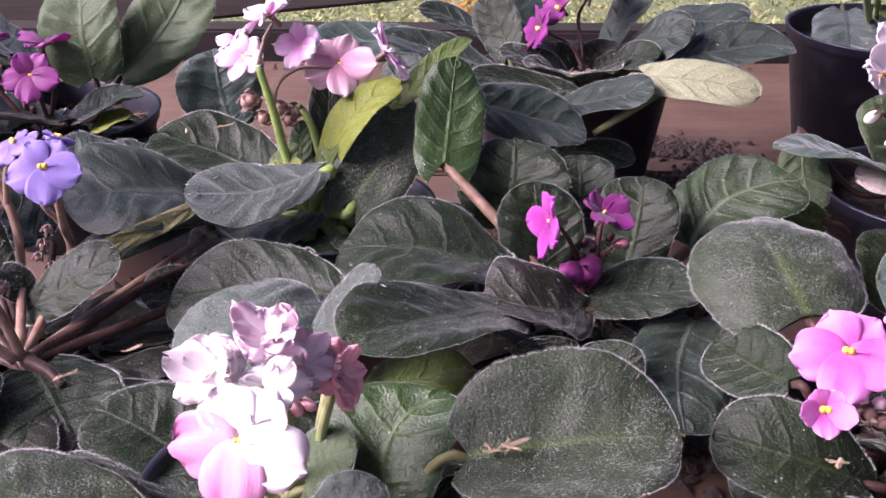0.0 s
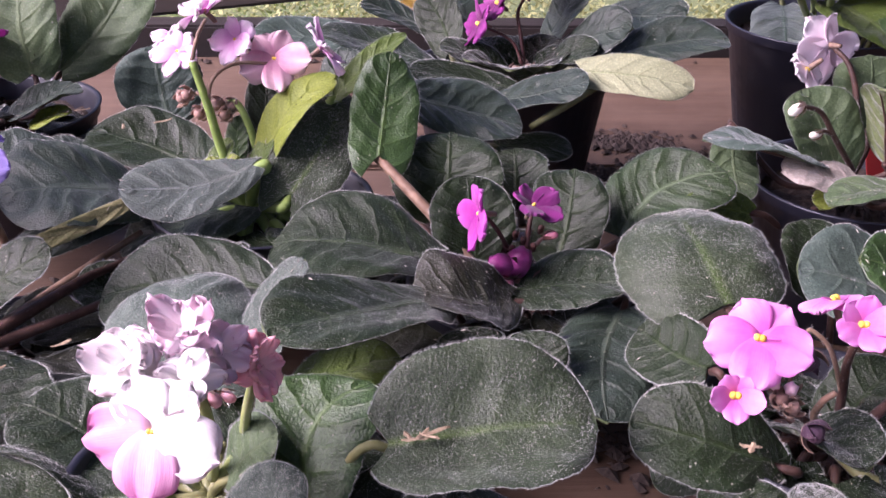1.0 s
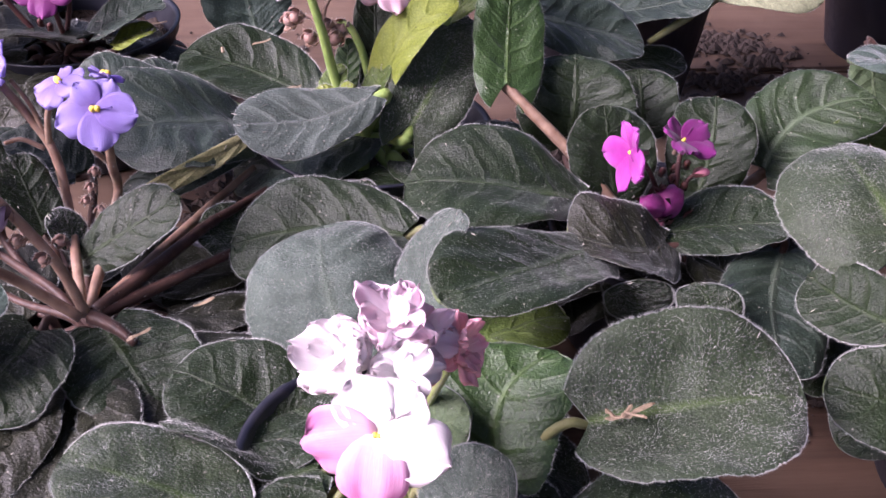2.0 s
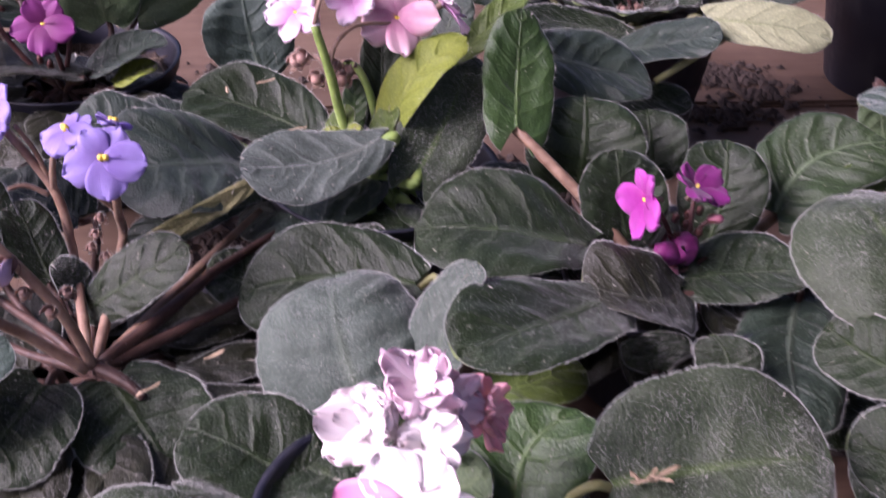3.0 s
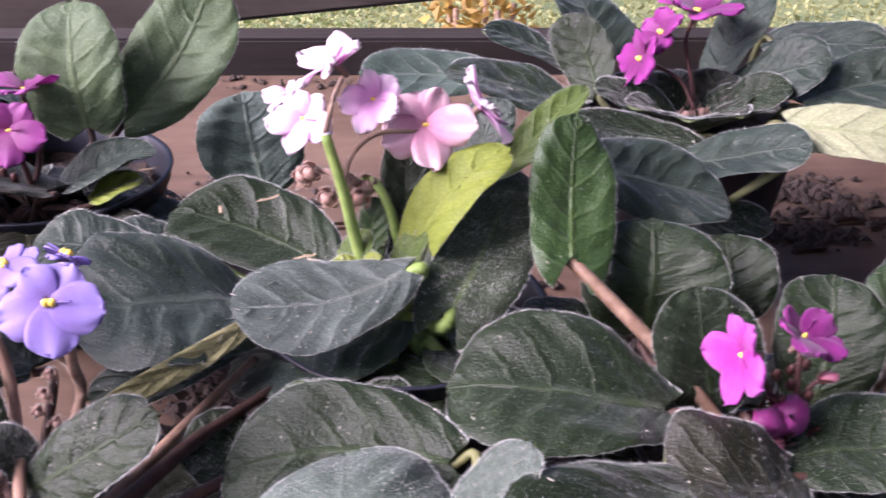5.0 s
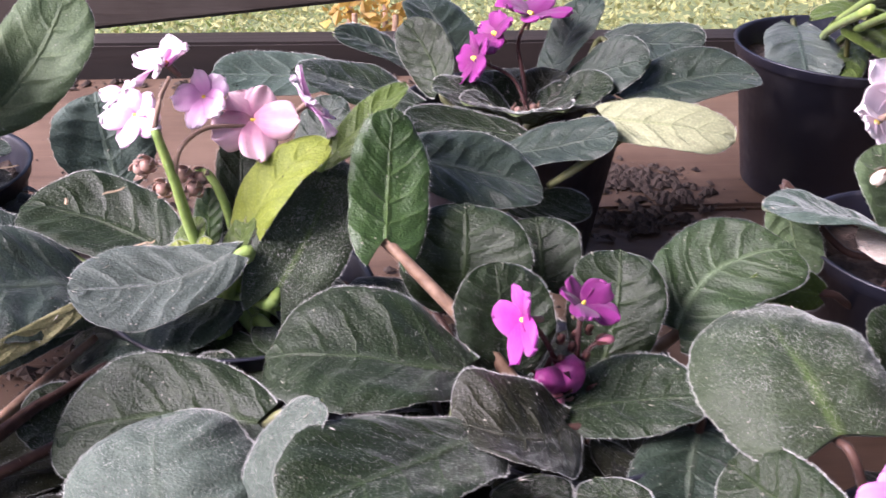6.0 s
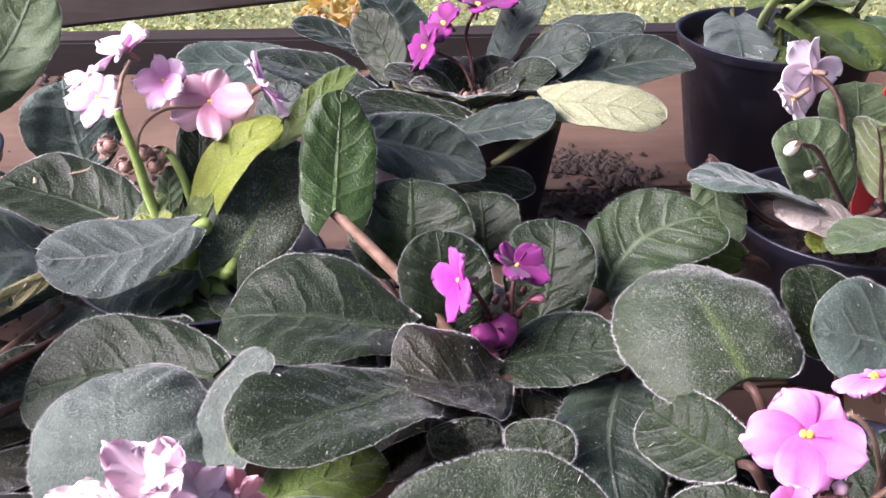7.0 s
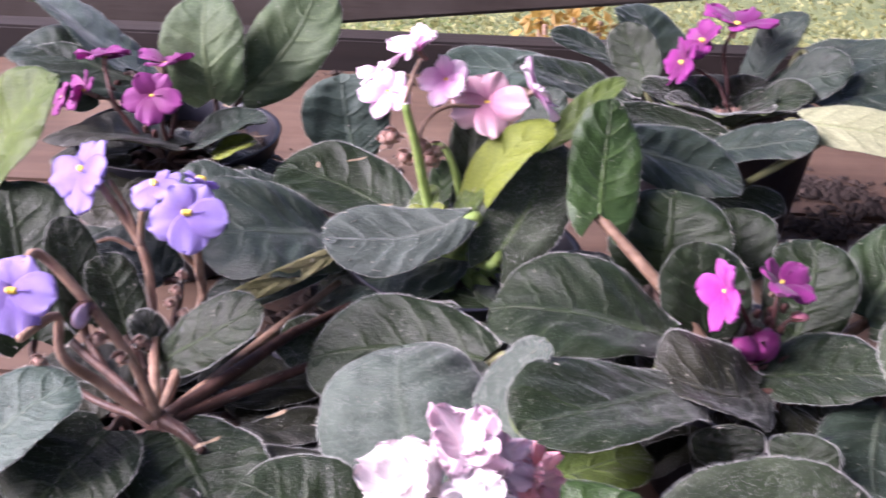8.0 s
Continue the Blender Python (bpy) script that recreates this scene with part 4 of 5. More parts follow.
leaf(p3, (0.1017, 0.3672, 0.0520), (0.0892, 0.3146, 0.0420), 0.0180, 2, -0.05, "blue", arch=0.01, skew=-0.23, wide=0.49)
leaf(p3, (0.0651, 0.3308, 0.0460), (0.0624, 0.3397, 0.0600), 0.0105, 20, 0.05, "a", arch=0.14, skew=-0.31, wide=0.44)
leaf(p3, (0.0455, 0.3380, 0.0480), (0.0452, 0.3414, 0.0600), 0.0115, -0, 0.05, "a", arch=-0.08, skew=0.07, wide=0.55)
leaf(p3, (0.0378, 0.3945, 0.0450), (0.0150, 0.3850, 0.0460), 0.0120, 8, 0.10, "a")
leaf(p3, (0.0220, 0.4547, 0.0480), (-0.0036, 0.4582, 0.0550), 0.0118, 4, 0.10, "a")
flower(p3, (0.0503, 0.3922, 0.0800), (-0.93, -0.32, 0.16), 0.0297, "magenta", "loose", 10)
flower(p3, (0.0711, 0.4047, 0.0770), (0.35, -0.20, 0.90), 0.0250, "magenta2", "loose", 0)
stalk(p3, [(0.0661, 0.3934, 0.0420), (0.0629, 0.3939, 0.0580), (0.0579, 0.3942, 0.0700), (0.0519, 0.3928, 0.0790)], 0.0010, "darkstem")
stalk(p3, [(0.0672, 0.3934, 0.0420), (0.0684, 0.3949, 0.0600), (0.0693, 0.3992, 0.0700), (0.0713, 0.4048, 0.0770)], 0.0010, "darkstem")
stalk(p3, [(0.0684, 0.3949, 0.0600), (0.0738, 0.3975, 0.0660), (0.0779, 0.3975, 0.0680)], 0.0008, "darkstem")
bud(p3, (0.0779, 0.3975, 0.0680), (0.91, -0.24, 0.33), 0.0061, "budpink")
bud(p3, (0.0604, 0.3849, 0.0540), (-0.30, -0.90, 0.27), 0.0105, "budpink")
bud(p3, (0.0647, 0.3860, 0.0500), (0.36, -0.90, 0.25), 0.0065, "budpink")
bud(p3, (0.0640, 0.3902, 0.0590), (0.30, -0.40, 0.85), 0.0190, "budplum")
bud(p3, (0.0590, 0.3865, 0.0610), (-0.75, -0.45, 0.45), 0.0150, "budplum")
bud(p3, (0.0645, 0.4023, 0.0660), (0.11, -0.31, 0.94), 0.0044, "darkstem")
bud(p3, (0.0672, 0.3975, 0.0660), (0.11, -0.31, 0.94), 0.0044, "darkstem")
bud(p3, (0.0704, 0.3918, 0.0660), (0.11, -0.31, 0.94), 0.0043, "darkstem")
bud(p3, (0.0751, 0.4074, 0.0660), (0.11, -0.31, 0.94), 0.0044, "darkstem")
bud(p3, (0.0620, 0.3903, 0.0660), (0.11, -0.31, 0.94), 0.0043, "darkstem")
bud(p3, (0.0699, 0.4049, 0.0660), (0.11, -0.31, 0.94), 0.0044, "darkstem")
# violet with white and dusky pink flowers on a tall stalk
leaf(p4, (-0.0620, 0.4590, 0.0660), (-0.0570, 0.4670, 0.0820), 0.0065, 0, 0.15, "lit")
leaf(p4, (-0.0450, 0.4570, 0.0660), (-0.0380, 0.4660, 0.0840), 0.0070, 10, 0.15, "lit")
leaf(p4, (-0.0981, 0.5411, 0.0620), (-0.1059, 0.5548, 0.0980), 0.0214, 18, 0.10, "dusty", arch=-0.03, skew=0.05, wide=0.55)
leaf(p4, (-0.0704, 0.4796, 0.0600), (-0.1269, 0.5013, 0.0736), 0.0201, 15, 0.16, "a", arch=-0.07, skew=-0.41, wide=0.62)
leaf(p4, (-0.0985, 0.4616, 0.0580), (-0.1470, 0.4348, 0.0710), 0.0327, 9, 0.06, "blue", arch=0.11, skew=0.14, wide=0.56)
leaf(p4, (-0.0932, 0.4428, 0.0600), (-0.1394, 0.4155, 0.0520), 0.0077, 39, 0.10, "blue", arch=0.14, skew=0.50, wide=0.59)
leaf(p4, (-0.0439, 0.4460, 0.0780), (-0.0967, 0.4324, 0.0750), 0.0189, 13, -0.06, "ash", arch=-0.08, skew=0.15, wide=0.66)
leaf(p4, (-0.0280, 0.4432, 0.0660), (-0.0049, 0.4862, 0.0960), 0.0169, -22, 0.06, "fuzz", arch=-0.00, skew=-0.10, wide=0.46, heart=0.24)
leaf(p4, (-0.0398, 0.4631, 0.0740), (-0.0100, 0.4698, 0.1100), 0.0116, -26, 0.15, "lime", arch=0.13, skew=0.10, wide=0.45)
leaf(p4, (-0.0097, 0.4837, 0.0960), (0.0203, 0.5041, 0.1190), 0.0070, -10, 0.15, "lit", arch=0.09, skew=-0.50, wide=0.50)
leaf(p4, (-0.0425, 0.4762, 0.0660), (-0.0420, 0.5001, 0.1040), 0.0094, 0, 0.12, "a")
leaf(p4, (-0.0544, 0.4728, 0.0680), (-0.0534, 0.4779, 0.0880), 0.0055, 0, 0.12, "gloss")
leaf(p4, (-0.0573, 0.4566, 0.0710), (-0.0687, 0.4578, 0.0730), 0.0052, 14, 0.20, "lime")
leaf(p4, (-0.0573, 0.4559, 0.0710), (-0.0519, 0.4561, 0.0780), 0.0039, -14, 0.20, "lime")
leaf(p4, (-0.0176, 0.5215, 0.0750), (-0.0060, 0.5378, 0.1020), 0.0112, 0, 0.12, "blue")
leaf(p4, (-0.0475, 0.4519, 0.0560), (-0.1002, 0.4332, 0.0460), 0.0251, -8, -0.05, "blue")
leaf(p4, (-0.1352, 0.4775, 0.0680), (-0.1723, 0.4836, 0.0700), 0.0171, 8, 0.08, "blue")
leaf(p4, (-0.1240, 0.4935, 0.0620), (-0.1452, 0.4970, 0.0700), 0.0102, 0, 0.08, "blue")
stalk(p4, [(-0.0538, 0.4602, 0.0620), (-0.0590, 0.4624, 0.0780), (-0.0631, 0.4614, 0.0990), (-0.0682, 0.4624, 0.1180)], 0.0021, "limestem")
stalk(p4, [(-0.0631, 0.4614, 0.0990), (-0.0603, 0.4630, 0.1100), (-0.0520, 0.4718, 0.1140), (-0.0388, 0.4788, 0.1120)], 0.0009, "budstem")
stalk(p4, [(-0.0665, 0.4630, 0.1120), (-0.0683, 0.4670, 0.1180), (-0.0741, 0.4744, 0.1180)], 0.0009, "budstem")
stalk(p4, [(-0.0682, 0.4624, 0.1180), (-0.0655, 0.4654, 0.1280), (-0.0628, 0.4719, 0.1330)], 0.0009, "budstem")
stalk(p4, [(-0.0447, 0.4730, 0.0700), (-0.0479, 0.4731, 0.0850), (-0.0526, 0.4762, 0.0940), (-0.0571, 0.4808, 0.0940)], 0.0017, "limestem")
stalk(p4, [(-0.0631, 0.4614, 0.0990), (-0.0675, 0.4724, 0.1000), (-0.0732, 0.4756, 0.0990)], 0.0011, "budstem")
flower(p4, (-0.0359, 0.4812, 0.1130), (0.05, -0.83, 0.56), 0.0330, "pwpink", "loose", 8)
flower(p4, (-0.0749, 0.4719, 0.1190), (-0.40, -0.74, 0.54), 0.0252, "pwwhite", "loose", 0)
flower(p4, (-0.0812, 0.4844, 0.1220), (-0.53, -0.16, 0.83), 0.0176, "pwwhite", "loose", 30)
flower(p4, (-0.0524, 0.4865, 0.1200), (-0.49, -0.71, 0.51), 0.0257, "pwwhite", "loose", 0)
flower(p4, (-0.0654, 0.4886, 0.1320), (-0.61, -0.15, 0.78), 0.0276, "pwwhite", "loose", 15)
flower(p4, (-0.0174, 0.4962, 0.1130), (0.83, 0.22, 0.52), 0.0337, "pwwhite", "loose", 40)
bud(p4, (-0.0741, 0.4747, 0.0990), (-0.49, -0.87, -0.08), 0.0063, "budpink2")
bud(p4, (-0.0770, 0.4769, 0.0970), (-0.49, -0.87, -0.08), 0.0064, "budpink2")
bud(p4, (-0.0686, 0.4699, 0.0920), (-0.49, -0.87, -0.08), 0.0063, "budpink2")
bud(p4, (-0.0619, 0.4773, 0.0940), (-0.49, -0.87, -0.08), 0.0064, "budpink2")
bud(p4, (-0.0553, 0.4775, 0.0930), (-0.49, -0.87, -0.08), 0.0064, "budpink2")
bud(p4, (-0.0582, 0.4738, 0.0900), (-0.49, -0.87, -0.08), 0.0064, "budpink2")
# violet with long grey-green leaves and purple-magenta flowers
leaf(p5, (-0.0060, 0.5989, 0.0900), (-0.0605, 0.5886, 0.0950), 0.0140, 24, 0.10, "dusty", arch=-0.06, skew=-0.13, wide=0.50)
leaf(p5, (0.0297, 0.5691, 0.0850), (-0.0236, 0.5730, 0.1020), 0.0190, 9, 0.12, "a", arch=-0.04, skew=-0.30, wide=0.52)
leaf(p5, (0.0330, 0.6257, 0.0860), (-0.0043, 0.6312, 0.1010), 0.0102, 20, 0.12, "blue", arch=-0.06, skew=-0.46, wide=0.54)
leaf(p5, (0.0444, 0.6043, 0.0800), (0.0296, 0.6294, 0.1060), 0.0127, 49, 0.14, "a", arch=-0.08, skew=-0.20, wide=0.53)
leaf(p5, (0.0576, 0.6282, 0.0880), (0.0395, 0.6640, 0.1100), 0.0175, 0, 0.12, "blue")
leaf(p5, (0.0255, 0.4989, 0.0900), (0.0757, 0.4963, 0.0780), 0.0211, -16, 0.04, "blue", arch=-0.08, skew=0.20, wide=0.50)
leaf(p5, (0.0748, 0.5481, 0.0780), (0.0235, 0.5414, 0.0900), 0.0097, 23, 0.12, "a", arch=-0.07, skew=-0.45, wide=0.56)
leaf(p5, (0.0618, 0.5286, 0.0770), (0.1060, 0.5078, 0.0950), 0.0153, -19, 0.12, "blue", arch=-0.06, skew=0.22, wide=0.66)
leaf(p5, (0.1074, 0.5311, 0.0920), (0.1569, 0.5090, 0.0920), 0.0125, -34, 0.06, "pale", arch=0.06, skew=-0.07, wide=0.47)
leaf(p5, (0.1069, 0.6074, 0.0800), (0.1395, 0.5842, 0.1010), 0.0161, -38, 0.12, "blue", arch=0.05, skew=-0.09, wide=0.58)
leaf(p5, (0.1294, 0.5770, 0.0840), (0.1898, 0.5721, 0.0970), 0.0180, -15, 0.10, "blue", arch=-0.01, skew=0.40, wide=0.52)
leaf(p5, (0.1396, 0.6531, 0.0880), (0.1754, 0.6138, 0.0990), 0.0160, -28, 0.10, "blue", arch=0.02, skew=-0.17, wide=0.56)
leaf(p5, (0.0734, 0.5772, 0.0750), (0.0400, 0.5801, 0.0920), 0.0128, 16, 0.14, "a")
leaf(p5, (0.0917, 0.5857, 0.0750), (0.1217, 0.5769, 0.0920), 0.0123, -18, 0.14, "a")
leaf(p5, (0.1012, 0.6176, 0.0820), (0.1257, 0.6371, 0.1160), 0.0151, 14, 0.12, "blue")
leaf(p5, (0.0670, 0.5148, 0.0600), (0.1043, 0.5283, 0.0540), 0.0094, -30, 0.05, "a", arch=-0.03, skew=-0.02, wide=0.53)
# small dark leaves of the crown
for k in range(9):
    ang = radians(40 * k + 12)
    d = Vector((math.cos(ang), math.sin(ang), 0))
    c = Vector(p5["crown"])
    b, t = c + d * 0.007 + Vector((0, 0, 0.002)), c + d * (0.027 + 0.004 * (k % 3)) + Vector((0, 0, 0.014 + 0.003 * (k % 2)))
    leaf(p5, tuple(b), tuple(t), 0.0105 + 0.001 * (k % 2), 0, 0.22, "brown" if k % 3 else "a")
flower(p5, (0.0615, 0.5930, 0.0980), (-0.92, -0.25, 0.29), 0.0320, "darkpurple", "loose", 0)
flower(p5, (0.0900, 0.6199, 0.1100), (0.15, 0.14, 0.98), 0.0405, "darkpurple", "loose", 20)
flower(p5, (0.0720, 0.6040, 0.1060), (-0.73, -0.34, 0.59), 0.0282, "darkpurple", "loose", 50)
stalk(p5, [(0.0841, 0.5822, 0.0720), (0.0835, 0.5913, 0.0880), (0.0818, 0.6024, 0.1020), (0.0883, 0.6183, 0.1090)], 0.0011, "darkstem")
stalk(p5, [(0.0830, 0.5805, 0.0800), (0.0776, 0.5900, 0.0900), (0.0635, 0.5915, 0.0970)], 0.0009, "darkstem")
bud(p5, (0.0844, 0.5946, 0.0780), (0.06, -0.30, 0.95), 0.0051, "budpink2")
bud(p5, (0.0867, 0.5818, 0.0780), (0.06, -0.30, 0.95), 0.0050, "budpink2")
bud(p5, (0.0791, 0.5782, 0.0780), (0.06, -0.30, 0.95), 0.0050, "budpink2")
stalk(p5, [(0.1152, 0.5231, 0.0890), (0.0990, 0.5164, 0.0800), (0.0809, 0.5113, 0.0700)], 0.0026, "palestem")
# violet with plum flowers and two upright leaves
leaf(p6, (-0.1712, 0.5629, 0.0800), (-0.1760, 0.5815, 0.1270), 0.0214, 23, 0.10, "sage", arch=0.14, skew=-0.01, wide=0.47)
leaf(p6, (-0.1583, 0.5701, 0.0800), (-0.1244, 0.6115, 0.1280), 0.0207, -35, 0.06, "sage", arch=0.02, skew=-0.27, wide=0.58)
leaf(p6, (-0.2228, 0.5920, 0.0840), (-0.2805, 0.6252, 0.1120), 0.0300, -22, 0.12, "dusty")
leaf(p6, (-0.2155, 0.5896, 0.0760), (-0.2829, 0.6002, 0.0940), 0.0323, 8, 0.12, "blue")
leaf(p6, (-0.2367, 0.5852, 0.0720), (-0.2738, 0.5851, 0.0900), 0.0199, 26, 0.12, "blue")
leaf(p6, (-0.1727, 0.5337, 0.0680), (-0.1419, 0.5441, 0.0800), 0.0151, -4, 0.20, "blue")
leaf(p6, (-0.1621, 0.5254, 0.0660), (-0.1448, 0.5328, 0.0720), 0.0087, 0, 0.15, "lime")
leaf(p6, (-0.1787, 0.5244, 0.0700), (-0.2409, 0.5273, 0.0740), 0.0255, -10, 0.08, "brown")
flower(p6, (-0.2206, 0.5568, 0.1000), (0.06, 0.18, 0.98), 0.0279, "purple", "loose", 0)
flower(p6, (-0.1897, 0.5496, 0.1000), (0.01, 0.24, 0.97), 0.0275, "purple", "loose", 0)
flower(p6, (-0.1917, 0.5348, 0.0900), (0.00, -0.85, 0.52), 0.0302, "purple", "loose", 0)
flower(p6, (-0.2225, 0.5323, 0.0920), (-0.77, -0.32, 0.56), 0.0236, "purple", "loose", 0)
flower(p6, (-0.2360, 0.5411, 0.0850), (-0.84, -0.41, 0.35), 0.0198, "purple", "loose", 0)
stalk(p6, [(-0.1857, 0.5315, 0.0660), (-0.1866, 0.5288, 0.0780), (-0.1905, 0.5329, 0.0880)], 0.0012, "darkstem")
stalk(p6, [(-0.1939, 0.5291, 0.0660), (-0.2099, 0.5349, 0.0850), (-0.2196, 0.5526, 0.0980)], 0.0012, "darkstem")
stalk(p6, [(-0.1857, 0.5315, 0.0660), (-0.1822, 0.5367, 0.0840), (-0.1893, 0.5487, 0.0980)], 0.0012, "darkstem")
bud(p6, (-0.1928, 0.5237, 0.0780), (0.01, -0.28, 0.96), 0.0047, "darkstem")
bud(p6, (-0.1872, 0.5185, 0.0780), (0.01, -0.28, 0.96), 0.0046, "darkstem")
bud(p6, (-0.2254, 0.5827, 0.0780), (0.01, -0.28, 0.96), 0.0053, "darkstem")
bud(p6, (-0.2249, 0.5731, 0.0780), (0.01, -0.28, 0.96), 0.0052, "darkstem")
# violet with lavender-blue flowers on brown hairy stalks
leaf(p7, (-0.0887, 0.3974, 0.0420), (-0.1080, 0.3980, 0.0500), 0.0142, 14, 0.10, "a")
leaf(p7, (-0.1472, 0.3782, 0.0480), (-0.1110, 0.3791, 0.0727), 0.0125, -36, 0.08, "a", arch=-0.00, skew=0.01, wide=0.66)
leaf(p7, (-0.1599, 0.3849, 0.0560), (-0.1720, 0.4016, 0.0780), 0.0097, 0, 0.12, "a")
leaf(p7, (-0.1771, 0.3901, 0.0560), (-0.1844, 0.4010, 0.0920), 0.0095, 0, 0.12, "a")
leaf(p7, (-0.1610, 0.4333, 0.0520), (-0.1978, 0.4480, 0.0600), 0.0182, 2, 0.10, "blue")
leaf(p7, (-0.1885, 0.4571, 0.0520), (-0.2226, 0.4591, 0.0560), 0.0151, -8, 0.05, "blue")
leaf(p7, (-0.1490, 0.3824, 0.0520), (-0.1565, 0.3853, 0.0640), 0.0078, 0, 0.10, "a")
leaf(p7, (-0.1517, 0.3357, 0.0500), (-0.1660, 0.3042, 0.0420), 0.0213, 6, 0.15, "a")
leaf(p7, (-0.1862, 0.3126, 0.0550), (-0.1589, 0.3325, 0.0720), 0.0169, -12, 0.12, "dusty")
leaf(p7, (-0.1328, 0.3444, 0.0440), (-0.1110, 0.3131, 0.0360), 0.0219, 0, 0.12, "a")
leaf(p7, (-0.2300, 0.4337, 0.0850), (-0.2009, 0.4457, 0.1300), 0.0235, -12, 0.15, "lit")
leaf(p7, (-0.1940, 0.3832, 0.0520), (-0.2114, 0.4182, 0.0980), 0.0234, 0, 0.10, "a")
flower(p7, (-0.1341, 0.3848, 0.1040), (0.05, -0.81, 0.58), 0.0288, "blue", "single", 4)
flower(p7, (-0.1474, 0.3961, 0.1080), (-0.38, -0.26, 0.89), 0.0222, "blue", "single", 30)
flower(p7, (-0.1800, 0.4161, 0.1040), (-0.55, -0.60, 0.58), 0.0330, "blue", "single", 20)
flower(p7, (-0.1781, 0.3439, 0.0950), (0.03, -0.84, 0.55), 0.0295, "blue", "single", 10)
flower(p7, (-0.1341, 0.3998, 0.1080), (0.22, 0.64, 0.74), 0.0135, "blue", "single", 10)
stalk(p7, [(-0.1414, 0.3516, 0.0450), (-0.1541, 0.3961, 0.0580), (-0.1586, 0.4067, 0.0760), (-0.1674, 0.4116, 0.0900), (-0.1747, 0.4132, 0.1010)], 0.0018, "brownstem")
stalk(p7, [(-0.1395, 0.3518, 0.0450), (-0.1396, 0.4080, 0.0550), (-0.1371, 0.4008, 0.0740), (-0.1339, 0.3910, 0.0950), (-0.1341, 0.3869, 0.1010)], 0.0018, "brownstem")
stalk(p7, [(-0.1371, 0.4008, 0.0740), (-0.1414, 0.3973, 0.0820), (-0.1420, 0.3966, 0.0880)], 0.0010, "brownstem")
stalk(p7, [(-0.1603, 0.4080, 0.0780), (-0.1574, 0.4050, 0.0920), (-0.1523, 0.4001, 0.1020)], 0.0012, "brownstem")
stalk(p7, [(-0.1603, 0.4080, 0.0780), (-0.1646, 0.4113, 0.0920), (-0.1698, 0.4112, 0.1030)], 0.0009, "brownstem")
stalk(p7, [(-0.1626, 0.4097, 0.0760), (-0.1701, 0.4095, 0.0800), (-0.1756, 0.4067, 0.0800)], 0.0009, "brownstem")
stalk(p7, [(-0.1400, 0.3502, 0.0450), (-0.1468, 0.3516, 0.0660), (-0.1615, 0.3559, 0.0860), (-0.1753, 0.3589, 0.1000), (-0.1759, 0.3476, 0.1020)], 0.0018, "brownstem")
stalk(p7, [(-0.1414, 0.3485, 0.0450), (-0.1572, 0.3494, 0.0580), (-0.1677, 0.3468, 0.0700), (-0.1695, 0.3512, 0.0820), (-0.1726, 0.3311, 0.0860)], 0.0018, "brownstem")
bud(p7, (-0.1608, 0.3511, 0.0830), (-0.23, -0.88, -0.42), 0.0099, "budlilac")
bud(p7, (-0.1570, 0.3517, 0.0740), (-0.25, -0.97, -0.08), 0.0044, "budpink2")
bud(p7, (-0.1485, 0.3470, 0.0700), (-0.25, -0.97, -0.08), 0.0043, "budpink2")
bud(p7, (-0.1721, 0.3401, 0.0720), (-0.25, -0.97, -0.08), 0.0043, "budpink2")
bud(p7, (-0.1453, 0.3574, 0.0700), (-0.25, -0.97, -0.08), 0.0044, "budpink2")
bud(p7, (-0.1560, 0.3568, 0.0730), (-0.25, -0.97, -0.08), 0.0044, "budpink2")
bud(p7, (-0.1453, 0.3985, 0.0660), (-0.01, -0.96, -0.28), 0.0035, "budpink2")
bud(p7, (-0.1468, 0.3960, 0.0620), (-0.01, -0.96, -0.28), 0.0035, "budpink2")
bud(p7, (-0.1425, 0.3960, 0.0580), (-0.01, -0.96, -0.28), 0.0035, "budpink2")
bud(p7, (-0.1431, 0.3996, 0.0720), (-0.01, -0.96, -0.28), 0.0035, "budpink2")
stalk(p7, [(-0.1386, 0.3517, 0.0440), (-0.1219, 0.3707, 0.0480), (-0.1057, 0.3956, 0.0500), (-0.0962, 0.4076, 0.0500), (-0.0775, 0.4309, 0.0500)], 0.0025, "pinkstem")
stalk(p7, [(-0.1387, 0.3514, 0.0430), (-0.1208, 0.3646, 0.0440), (-0.0937, 0.3852, 0.0460), (-0.0662, 0.4057, 0.0480)], 0.0025, "pinkstem")
stalk(p7, [(-0.1381, 0.3511, 0.0440), (-0.1212, 0.3845, 0.0460), (-0.1059, 0.4141, 0.0480), (-0.0920, 0.4386, 0.0500)], 0.0023, "brownstem")
stalk(p7, [(-0.1382, 0.3501, 0.0440), (-0.1284, 0.3420, 0.0450), (-0.1215, 0.3363, 0.0430)], 0.0026, "pinkstem")
# violet with hot pink flowers and downy round leaves
leaf(p8, (0.1338, 0.3441, 0.0680), (0.1228, 0.3954, 0.0820), 0.0282, 7, -0.40, "fuzz", arch=0.14, skew=0.06, wide=0.44, heart=0.07)
leaf(p8, (0.1185, 0.3119, 0.0630), (0.1038, 0.3499, 0.0560), 0.0129, 44, 0.08, "a", arch=-0.04, skew=0.10, wide=0.54)
leaf(p8, (0.1348, 0.2839, 0.0460), (0.0922, 0.2935, 0.0560), 0.0157, 33, 0.16, "a", arch=0.14, skew=0.15, wide=0.63)
leaf(p8, (0.1215, 0.2487, 0.0380), (0.1193, 0.2754, 0.0480), 0.0140, 0, 0.12, "a")
leaf(p8, (0.1404, 0.2507, 0.0400), (0.1420, 0.2699, 0.0500), 0.0088, 0, 0.12, "fuzz")
